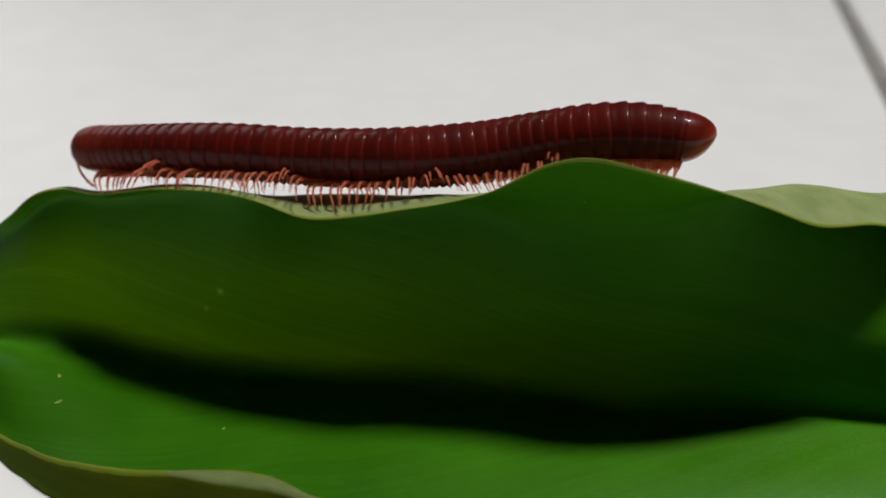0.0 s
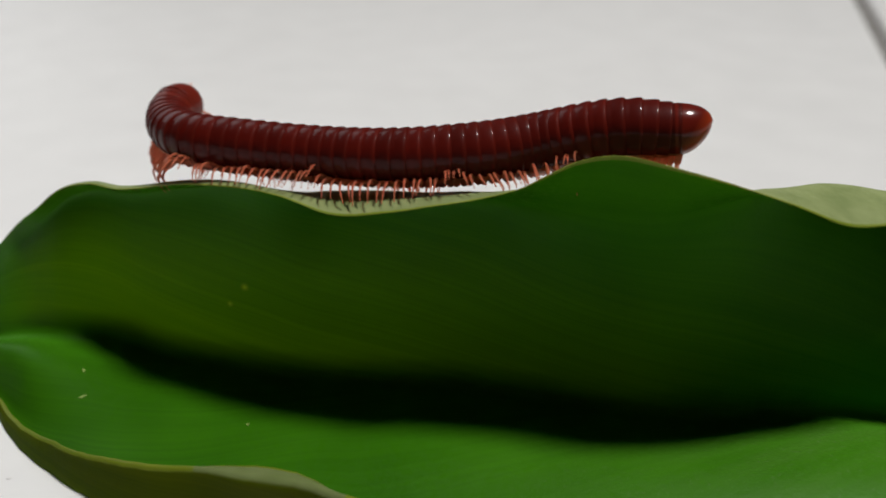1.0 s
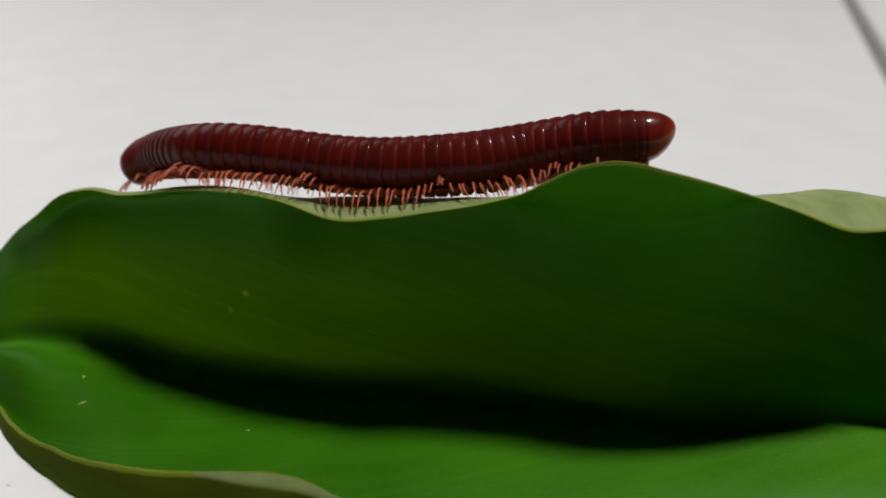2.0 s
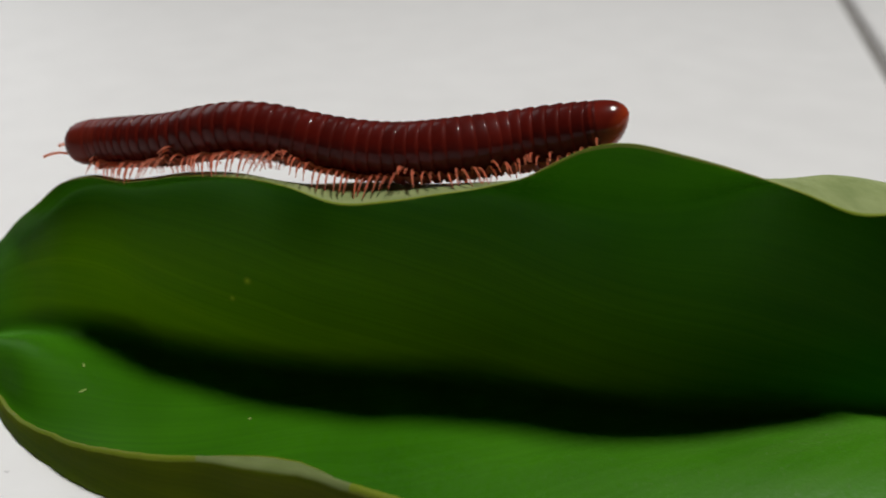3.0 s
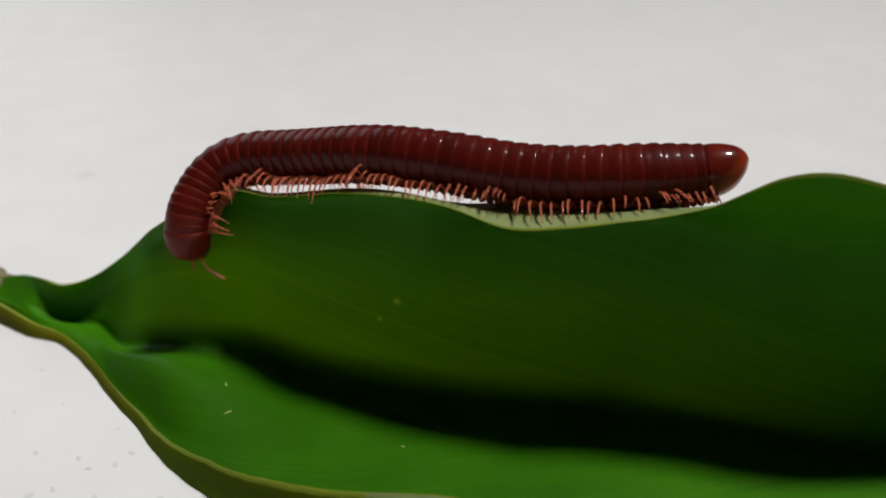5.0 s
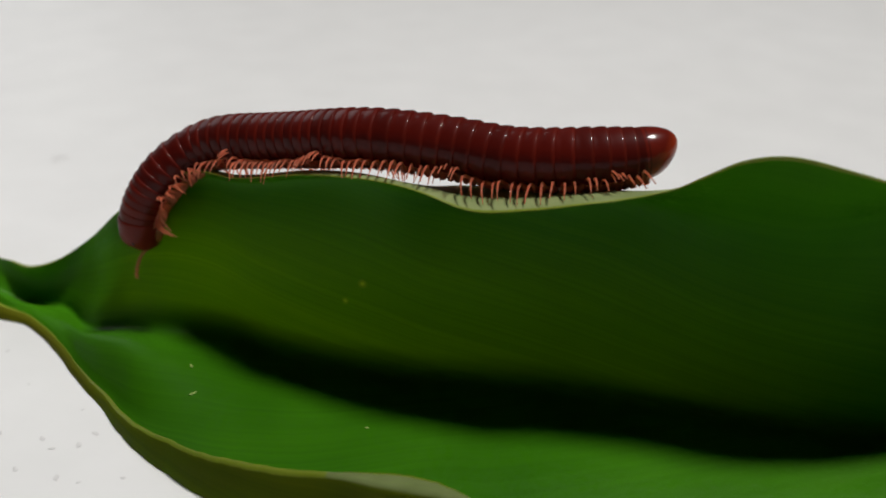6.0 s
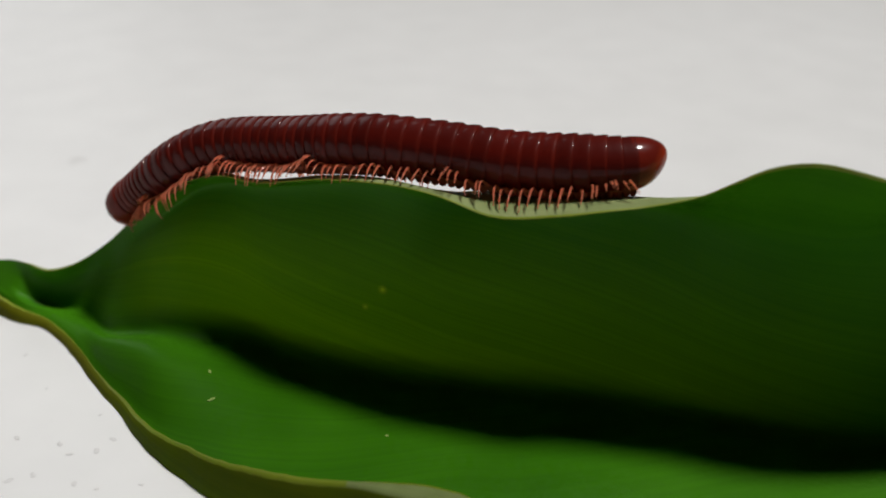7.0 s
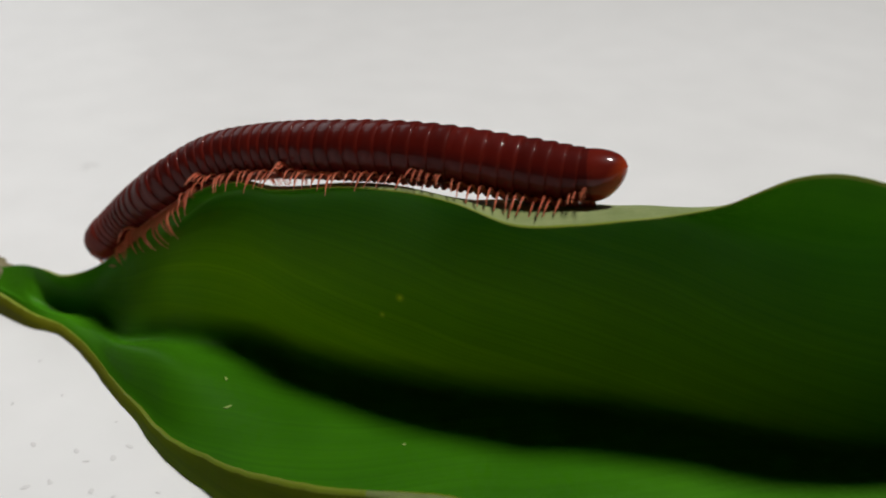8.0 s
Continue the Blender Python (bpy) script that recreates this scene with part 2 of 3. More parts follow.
def tube(points, radii, sides, flat=1.0):
    """Vertices and faces of a closed, tapering tube along points."""
    pts = [Vector(p) for p in points]
    verts, faces = [], []
    side = Vector((1, 0, 0))
    for i, p in enumerate(pts):
        d = (pts[min(i + 1, len(pts) - 1)] - pts[max(i - 1, 0)]).normalized()
        a = (side - d * side.dot(d)).normalized()
        b = d.cross(a)
        for k in range(sides):
            w = 2 * math.pi * k / sides
            verts.append(p + radii[i] * (math.cos(w) * a + flat * math.sin(w) * b))
    n = len(pts)
    for i in range(n - 1):
        for k in range(sides):
            k2 = (k + 1) % sides
            faces.append((i * sides + k, i * sides + k2, (i + 1) * sides + k2, (i + 1) * sides + k))
    faces.append(tuple(range(sides))[::-1])
    faces.append(tuple((n - 1) * sides + k for k in range(sides)))
    return verts, faces


def lathe(profile, sides, slots_of=None, lift=None):
    """A surface turned about the x axis from (x, radius) pairs; lift(x) shifts a station up."""
    verts, faces, slots = [], [], []
    for x, r in profile:
        for k in range(sides):
            w = 2 * math.pi * k / sides
            up = lift(x) if lift else 0.0
            verts.append((x, r * math.cos(w), r * math.sin(w) + up))
    for i in range(len(profile) - 1):
        for k in range(sides):
            k2 = (k + 1) % sides
            faces.append((i * sides + k, (i + 1) * sides + k, (i + 1) * sides + k2, i * sides + k2))
            slots.append(slots_of(i) if slots_of else 0)
    return verts, faces, slots


def curve_at(table, x):
    """Smooth curve through pairs of (x, value)."""
    xs, ys = table[0::2], table[1::2]
    if x <= xs[0]:
        return ys[0]
    if x >= xs[-1]:
        return ys[-1]
    i = max(k for k in range(len(xs)) if xs[k] <= x)
    h = xs[i + 1] - xs[i]
    u = (x - xs[i]) / h

    def slope(k):
        if k == 0 or k == len(xs) - 1:
            return 0.0
        return (ys[k + 1] - ys[k - 1]) / (xs[k + 1] - xs[k - 1])
    a, b = slope(i) * h, slope(i + 1) * h
    return (2 * u**3 - 3 * u**2 + 1) * ys[i] + (u**3 - 2 * u**2 + u) * a + (3 * u**2 - 2 * u**3) * ys[i + 1] + (u**3 - u**2) * b


def spline(points, n):
    """Points of a smooth curve through the given ones, n from each to the next."""
    q = [Vector(p) for p in points]
    q = [2 * q[0] - q[1], *q, 2 * q[-1] - q[-2]]
    out = []
    for i in range(1, len(q) - 2):
        a, b, c, d = q[i - 1:i + 3]
        for k in range(n):
            u = k / n
            out.append(0.5 * (2 * b + (c - a) * u + (2 * a - 5 * b + 4 * c - d) * u * u + (3 * b - a - 3 * c + d) * u**3))
    out.append(q[-2])
    return out


def bell(x, mid, half):
    """A smooth bump, 1 at mid and 0 past half a width."""
    u = (x - mid) / half
    return (1 - u * u) ** 2 if abs(u) < 1 else 0.0


def step(a, b, x):
    """A smooth step from 0 at a to 1 at b."""
    u = min(1.0, max(0.0, (x - a) / (b - a)))
    return u * u * (3 - 2 * u)


# ---- the room ----
def build_room():
    ang = radians(-15.2)
    turn = Matrix.Translation((0.1195 + 0.28 * math.sin(-ang), 0.1790 + 0.28 * math.cos(ang), 0)) @ Matrix.Rotation(ang, 4, "Z")
    size, joint, deep = 0.600, 0.0042, 0.009
    floor = tagged(new("floor"), "white glazed floor tiles with grey joints", "floor", kind="structure")
    floor.matrix_basis = turn
    x0, y0, x1, y1 = -3 * size, -3 * size, 2 * size, 2 * size
    box = [(3, 2, 1, 0), (4, 5, 6, 7), (0, 1, 5, 4), (1, 2, 6, 5), (2, 3, 7, 6), (3, 0, 4, 7)]

    def block(name, ax, ay, az, bx, by, bz, mat, parent=None):
        v = [(x, y, z) for z in (az, bz) for x, y in ((ax, ay), (bx, ay), (bx, by), (ax, by))]
        return mesh_object(name, v, box, [mat], parent, False)
    block("grout_bed", x0, y0, -0.012, x1, y1, -0.0016, GROUT, floor)
    h, b = (size - joint) / 2, 0.0012
    rim = [(h - b, 0.0), (h - 0.35 * b, -0.25 * b), (h, -b), (h, -deep)]
    verts, faces = [], []
    for r, z in rim:
        verts += [(-r, -r, z), (r, -r, z), (r, r, z), (-r, r, z)]
    faces.append((0, 1, 2, 3))
    for i in range(len(rim) - 1):
        for k in range(4):
            k2 = (k + 1) % 4
            faces.append((i * 4 + k, (i + 1) * 4 + k, (i + 1) * 4 + k2, i * 4 + k2))
    me = None
    for i in range(-3, 2):
        for j in range(-3, 2):
            if me is None:
                tile = mesh_object("tile", verts, faces, [TILE], floor, False)
                me = tile.data
            else:
                tile = new("tile", me)
                tile.parent = floor
            tile.matrix_basis = Matrix.Translation(((i + 0.5) * size, (j + 0.5) * size, 0))
    high, thick = 2.5, 0.12
    for name, ax, ay, bx, by in (("wall_north", x0 - thick, y1, x1 + thick, y1 + thick), ("wall_south", x0 - thick, y0 - thick, x1 + thick, y0),
                                 ("wall_east", x1, y0, x1 + thick, y1), ("wall_west", x0 - thick, y0, x0, y1)):
        w = tagged(block(name, ax, ay, -0.012, bx, by, high, PAINT), "plain painted room wall", "wall", kind="structure")
        w.matrix_basis = turn
    c = tagged(block("ceiling", x0 - thick, y0 - thick, high, x1 + thick, y1 + thick, high + thick, PAINT), "plain painted ceiling", "ceiling", kind="structure")
    c.matrix_basis = turn


build_room()


# ---- the leaf: a boat lying on the floor, its tall far side curling over towards the near one ----
FAR_RIM_Y = (-86, 10.7, -78, 8.3, -73, 6.5, -70, 4.8, -67, 3.7, -63.5, 3.9, -59.5, 4.6, -55, 2.9, -50, -0.6, -46, -3, -42, -4.7, -38, -6.5, -30, -10, -24, -13, -19, -15.4, -13.5, -17.5, -8, -19.1, -4, -20.1, 0, -19.8, 4, -19.9, 6.5, -20.2, 9.5, -20.7, 13, -21.4, 17, -23.1, 22, -24, 28, -23.4, 34, -21.7, 40.7, -19.8, 49.4, -15.6, 56, -12.7, 64.2, -11.7, 73.9, -12.5, 92.8, -14.7, 120, -18)
FAR_RIM_Z = (-86, 4, -78, 4, -73, 5.4, -70, 5.8, -67, 5.4, -63.5, 6.4, -59.5, 9, -55, 13.3, -50, 17.3, -46, 20.4, -42, 21.8, -38, 21.9, -30, 23.8, -24, 24.9, -19, 24.8, -13.5, 23.8, -8, 24.8, -4, 25.8, 0, 26.3, 4, 27.4, 6.5, 28.8, 9.5, 30.4, 13, 31.1, 17, 30.8, 22, 29.7, 28, 27.4, 34, 24.6, 40.7, 23.9, 49.4, 19.9, 56, 14.9, 64.2, 8.8, 73.9, 5, 92.8, 4, 120, 4)
RIDGE_Z = (-86, 11.5, -60, 15.0, -45, 17.4, -30, 20.0, -14, 23.1, 0, 24.0, 13, 23.3, 26, 26.5, 36, 25.4, 46, 22.9, 80, 19.0, 120, 16.0)
NEAR_RIM_Y = (-86, 8.5, -75.6, 4.5, -70.7, 1.6, -66.2, 0.0, -63, -2.7, -60.8, -4.9, -54.8, -12.0, -51.3, -15.7, -48.1, -19.5, -45.1, -22.5, -41.3, -25.4, -37.5, -28.1,
              -33.7, -30.0, -30.5, -31.4, -27.6, -32.2, -25, -32.4, -22.4, -32.5, -19.8, -32.7, -17.1, -33.3, -14.9, -34.2, -13.3, -35.4, -11.3, -37.2, 0, -42, 20, -46, 60, -46, 90, -38, 120, -32)
NEAR_RIM_Z = (-86, 2.4, -78, 2.2, -72, 1.6, -66, 0.6, -61, 0.5, -56, 0.55, -51, 0.9, -45, 2.0, -39, 3.3, -30, 5.0, -25, 5.5, -20, 5.9,
              -15, 6.1, -10, 6.4, 10, 7.0, 60, 7, 120, 4)
U0, U1, NU, NV = -86.0, 120.0, 260, 8
MID = 6 * NV


def leaf_section(x):
    """The cross-section of the leaf at x, in millimetres, from the near rim over the midrib to the far rim."""
    grow = min(1.0, max(0.0, (x + 84) / 34))
    # the margin is a little torn and wavy
    ny, nz = curve_at(NEAR_RIM_Y, x) + 0.16 * noise.noise(Vector((0.8 * x, 3.1, 0))) + 0.10 * noise.noise(Vector((2.6 * x, 7.7, 0))), curve_at(NEAR_RIM_Z, x)
    my, mz = -12.5 - 0.22 * x - 2.0 * bell(x, -27, 27) - 1.6 * step(-46, -20, x) + 1.8 * bell(x, -65, 11) - 4.2 * (step(-64, -56, x) - step(-49, -38, x)) + 4.0 * step(18, 42, x), 1.0 - 0.6 * bell(x, -65, 12) + 1.0 * step(-70, -80, x) + 2.4 * bell(x, -48.5, 13) + 0.7 * step(18, 42, x)
    lean = step(-66, -27, x)
    ry, rz = curve_at(FAR_RIM_Y, x), curve_at(FAR_RIM_Z, x)
    fold = bell(x, -18.0, 8.0)
    out = step(-50, -33, x)
    up = max(bell(x, 16, 19), step(-15, -23, x), step(47, 53, x))
    high = curve_at(RIDGE_Z, x)
    shelf = rz - 1.2 if x < -10 else min(high, rz - 1.2)
    top = (1 - up) * high + up * shelf
    back = (8.0 - 4.0 * up) * (0.04 + 0.96 * lean)
    yb = ry + 1.15 * back
    wide = my - ny
    peak = max(0.0, rz - top - 1.2)

    def wall(slant, steep, share_s, share_v):
        return (my + slant * (1 - lean) * (yb - my) + lean * (0.3 + steep * (yb - my)), mz + ((1 - lean) * share_s + lean * share_v) * (top - mz))
    lip = 0.5 * (1 - out)
    pts = [(ny + lip, nz),
           (ny - 0.08 + 0.7 * lip - 0.16 * out - 1.79 * fold, nz - 0.20 + 0.1 * fold),
           (ny - 0.5 * lip - 0.77 * out - 0.9 * fold, nz * 0.55),
           (ny - 0.8 * lip - 1.0 * out, -0.25),
           (ny + 0.5 + 0.12 * wide, 0.75),
           (ny + 0.55 * wide, 1.0 * grow + 1.1 - 0.9 * bell(x, -64, 9) - 0.7 * bell(x, -28, 24) + 2.1 * bell(x, -48.5, 13) + 0.3 * bell(x, -70, 14) + 2.4 * bell(x, 40, 45)),
           (my, mz),
           wall(0.28, 0.02, 0.25, 0.18),
           wall(0.58, 0.06, 0.55, 0.45),
           wall(0.86, 0.42, 0.78, 0.74),
           (ry + 1.05 * back, top - 1.2),
           (ry + 0.85 * back, top - 0.1 + 0.22 * peak),
           (ry + 0.40 * back, 0.5 * top + 0.5 * rz + 0.15 + 0.10 * peak),
           (ry, rz)]
    # towards the stalk the far side is a plain steep wall, and the very base an even slope between the rims
    plain, even = step(-46, -58, x), step(-67, -73, x)
    for k in range(7, 13):
        f = (0.16, 0.42, 0.66, 0.82, 0.91, 0.96)[k - 7]
        y, z = my + (ry - my) * f ** 1.3 + 5.0 * f * (1 - f), mz + (rz - mz) * f
        pts[k] = (pts[k][0] + plain * (y - pts[k][0]), pts[k][1] + plain * (z - pts[k][1]))
    for k in range(4, 13):
        f = (0.05, 0.25, 0.45, 0.55, 0.65, 0.75, 0.85, 0.92, 0.97)[k - 4]
        y, z = ny + lip + (ry - ny - lip) * f, nz + (rz - nz) * f ** 1.2
        pts[k] = (pts[k][0] + even * (y - pts[k][0]), pts[k][1] + even * (z - pts[k][1]))
    return spline([(x, y, z) for y, z in pts], NV)


def build_leaf():
    leaf = tagged(new("leaf"), "long fresh green leaf curled like a boat, lying on white tiles", "leaf")
    rows = []
    for i in range(NU + 1):
        x = U0 + (U1 - U0) * i / NU
        rows.append([p * MM for p in leaf_section(x)])
    nv = len(rows[0])
    grid = np.array([[tuple(p) for p in r] for r in rows])
    du, dv = np.gradient(grid, axis=0), np.gradient(grid, axis=1)
    nrm = np.cross(du, dv)
    nrm /= np.linalg.norm(nrm, axis=2, keepdims=True) + 1e-12
    # gentle swells between the veins
    for i in range(NU + 1):
        for k in range(nv):
            p = grid[i, k]
            grid[i, k] = p + nrm[i, k] * 0.00022 * noise.noise(Vector((p[0] * 60, p[1] * 160, p[2] * 160)))
    edge_thin = np.array([0.10 + 0.28 * min(1, min(k, nv - 1 - k) / 8) for k in range(nv)]) * MM
    under = grid - nrm * edge_thin[None, :, None]
    verts = [tuple(p) for p in grid.reshape(-1, 3)] + [tuple(p) for p in under.reshape(-1, 3)]
    n = (NU + 1) * nv
    uvs = [(i / NU * 6, k / (nv - 1)) for i in range(NU + 1) for k in range(nv)] * 2
    faces, slots = [], []
    for i in range(NU):
        for k in range(nv - 1):
            a, b = i * nv + k, (i + 1) * nv + k
            rim = k == nv - 2 or k == 0 or k < NV and bell(U0 + (U1 - U0) * i / NU, -18.0, 8.0) < 0.05
            faces.append((a, b, b + 1, a + 1))
            slots.append(2 if rim else 0)
            faces.append((n + a, n + a + 1, n + b + 1, n + b))
            slots.append(2 if rim else 1)
        for k in (0, nv - 1):
            a, b = i * nv + k, (i + 1) * nv + k
            faces.append((a, n + a, n + b, b) if k == 0 else (a, b, n + b, n + a))
            slots.append(2)
    for i in (0, NU):
        for k in range(nv - 1):
            a = i * nv + k
            faces.append((a, a + 1, n + a + 1, n + a) if i == 0 else (a, n + a, n + a + 1, a + 1))
            slots.append(2)
    mesh_object("blade", verts, faces, [UPPER, UNDER, EDGE], leaf, True, slots, uvs)
    mid = [grid[i, MID] - nrm[i, MID] * 0.00058 for i in range(0, NU + 1, 4)]
    vv, ff = tube(mid, [(0.46 - 0.26 * k / len(mid)) * MM for k in range(len(mid))], 10)
    mesh_object("midrib", vv, ff, [RIB], leaf, True, None, [(0, 0)] * len(vv), "paler green midrib")
    pts = spline([(-0.0760, 0.0082, 0.0030), (-0.0860, 0.0120, 0.0028), (-0.120, 0.022, 0.0022)], 8)
    vv, ff = tube(pts, [(2.6 - 0.8 * min(1, k / 8)) * MM if k > 2 else 1.6 * MM for k in range(len(pts))], 12, 0.8)
    mesh_object("stalk", vv, ff, [STALK], leaf, True, None, None, "brownish dry cut stalk")
    return leaf, grid, nrm


leaf, leaf_grid, leaf_normals = build_leaf()


def blob(name, at, normal, long, wide, turn, high, mat, parent=None, label=""):
    """A small low lump of uneven outline on a surface; sizes in millimetres."""
    rnd = random.Random(round(at[0] * 77 + at[1] * 131))
    n = 12
    ring = [rnd.uniform(0.72, 1.12) for _ in range(n)]
    verts, faces = [(0, 0, high * MM)], []
    for lv, (k, z) in enumerate(((0.6, 0.75), (1.0, -0.05))):
        for i in range(n):
            w = 2 * math.pi * i / n
            verts.append((k * ring[i] * long * math.cos(w) * MM / 2, k * ring[i] * wide * math.sin(w) * MM / 2, z * high * MM))
    for i in range(n):
        j = (i + 1) % n
        faces.append((0, 1 + i, 1 + j))
        faces.append((1 + i, 1 + n + i, 1 + n + j, 1 + j))
    ob = mesh_object(name, verts, faces, [mat], parent, True, None, None, label)
    up = Vector(normal).normalized()
    m = up.to_track_quat("Z", "Y").to_matrix().to_4x4() @ Matrix.Rotation(radians(turn), 4, "Z")
    m.translation = (Vector(at) + up * 0.03) * MM
    ob.matrix_basis = m
    return ob


# small pale scars on the leaf
flat_grid, flat_normals = leaf_grid.reshape(-1, 3), leaf_normals.reshape(-1, 3)
for at, long, wide, turn in (((-23.1, -20.2, 1.4), 0.42, 0.40, 0),
                             ((-41.3, -17.0, 2.4), 0.9, 0.34, 5),
                             ((-42.5, -13.1, 3.1), 0.8, 0.34, 20),
                             ((-20.9, -32.6, 5.9), 0.25, 0.25, 0)):
    spot = np.array(at) * MM
    near = int(np.argmin(((flat_grid - spot) ** 2).sum(axis=1)))
    up = flat_normals[near]
    spot = spot - up * float((spot - flat_grid[near]) @ up)
    blob("scar", tuple(spot / MM), tuple(up), long, wide, turn, 0.03, SCAR, leaf, "small pale scar")

# crumbs of dirt on the tiles
for x, y, long in ((-85.3, 55.7, 3.4), (-85.6, 53.7, 1.8), (-59.7, -21.6, 0.9), (-55.1, -22.2, 1.0), (-53.5, -23.7, 0.8), (-51.1, -23.0, 1.1), (-50.2, -21.1, 1.0), (-55.6, -27.0, 1.0), (-57.5, -27.9, 1.1), (-51.3, -27.9, 1.0), (-45.1, -27.6, 0.7), (-53.0, -17.2, 0.5), (-65.0, -14.9, 0.7), (-65.8, -6.6, 0.8), (-72.2, 1.2, 0.7), (-49.0, -28.5, 0.6), (-60.5, -13.0, 0.5)):
    tagged(blob("dirt_crumb", (x, y, 0), (0, 0, 1), long, 0.55 * long, 40 * x, 0.03, DIRT), "tiny grey crumb of dirt on white tile", "dirt", "dirt crumbs on the tiles")

# ---- the millipede ----
RINGS, LENGTH, HEAD_LONG, TAIL_LONG = 46, 67.0, 0.8, 3.0
# ring spacing from neck to tail, stretched early on, drawn together in the middle later
STRETCHED = (0, 14, 4, 16, 8, 23, 12, 27, 18, 26, 30, 24, 35, 22, 39, 28, 43, 27, 45, 19)
DRAWN_IN = (0, 13, 5, 14, 9, 24, 12, 22, 16, 18, 22, 18, 26, 21, 29, 26, 38, 27, 43, 23, 45, 21)
BASE = Vector((0, -0.004, 0.018))


def ring_pitches(drawn):
    """Spacing of the rings in millimetres, between stretched (0) and drawn together (1)."""
    shares = []
    for i in range(RINGS):
        w = (1 - drawn) * curve_at(STRETCHED, i) + drawn * curve_at(DRAWN_IN, i)
        shares.append((34 if i == 0 else w) / (1 + 0.17 * i / 45))
    return [(LENGTH - HEAD_LONG - TAIL_LONG) * w / sum(shares) for w in shares]


PITCHES = [max(a, b) for a, b in zip(ring_pitches(0), ring_pitches(1))]
PITCH = PITCHES[-1]
GIRTH = (0, 2.52, 4, 2.54, 10, 2.62, 20, 2.64, 30, 2.78, 40, 2.82, 42, 2.78, 43, 2.71, 44, 2.60, 45, 2.46)


def ring_radius(i):
    """Body radius in millimetres, from the neck to the tail."""
    return curve_at(GIRTH, i)


LEG_LONG = (1.0, 1.12, 1.24, 0.85)
KNEE, SHIN, FOOT = Vector((0.05, 1.80, -0.85)), Vector((-0.02, 1.95, -1.70)), Vector((-0.10, 1.85, -2.60))


def build_leg(side, long):
    """One jointed leg from the thick hip over the knee to the claw; long stretches it."""
    pts = spline([(0, -0.1 * side, 0.30), (0.04, 0.60 * side, -0.02), (0.08, 1.25 * side, -0.25), (0.05, 1.80 * side, -0.85), (-0.02, 1.95 * side, -1.70), (-0.10, 1.85 * side, -2.60)], 4)
    n = len(pts) - 1
    rad = [(curve_at((0, 0.40, 0.2, 0.33, 0.4, 0.18, 0.6, 0.115, 0.8, 0.09, 1, 0.035), k / n) + (0.03 if k % 4 == 0 else 0)) * MM for k in range(n + 1)]
    vv, ff = tube([p * MM * long for p in pts], rad, 7)
    me = bpy.data.meshes.new("leg")
    me.from_pydata([tuple(v) for v in vv], [], ff)
    me.materials.append(LEG)
    me.polygons.foreach_set("use_smooth", [True] * len(me.polygons))
    return me


def build_sternite(r, p, plump, parent):
    """The soft orange plate under a ring that carries the hips: two low swellings across the belly."""
    nx, ny, verts, faces = 9, 11, [], []
    for i in range(nx):
        u = -1 + 2 * i / (nx - 1)
        for k in range(ny):
            v = -1 + 2 * k / (ny - 1)
            swell = 0.55 + 0.45 * abs(math.sin(math.pi * u))
            deep = 0.72 * r + plump * r * swell * (1 - 0.6 * u ** 6) * (1 - abs(v) ** 4)
            verts.append((0.52 * p * u * MM, 0.74 * r * v * MM, -deep * MM))
    for i in range(nx - 1):
        for k in range(ny - 1):
            a = i * ny + k
            faces.append((a, a + 1, a + ny + 1, a + ny))
    return mesh_object("sternite", verts, faces, [LEG], parent, True)


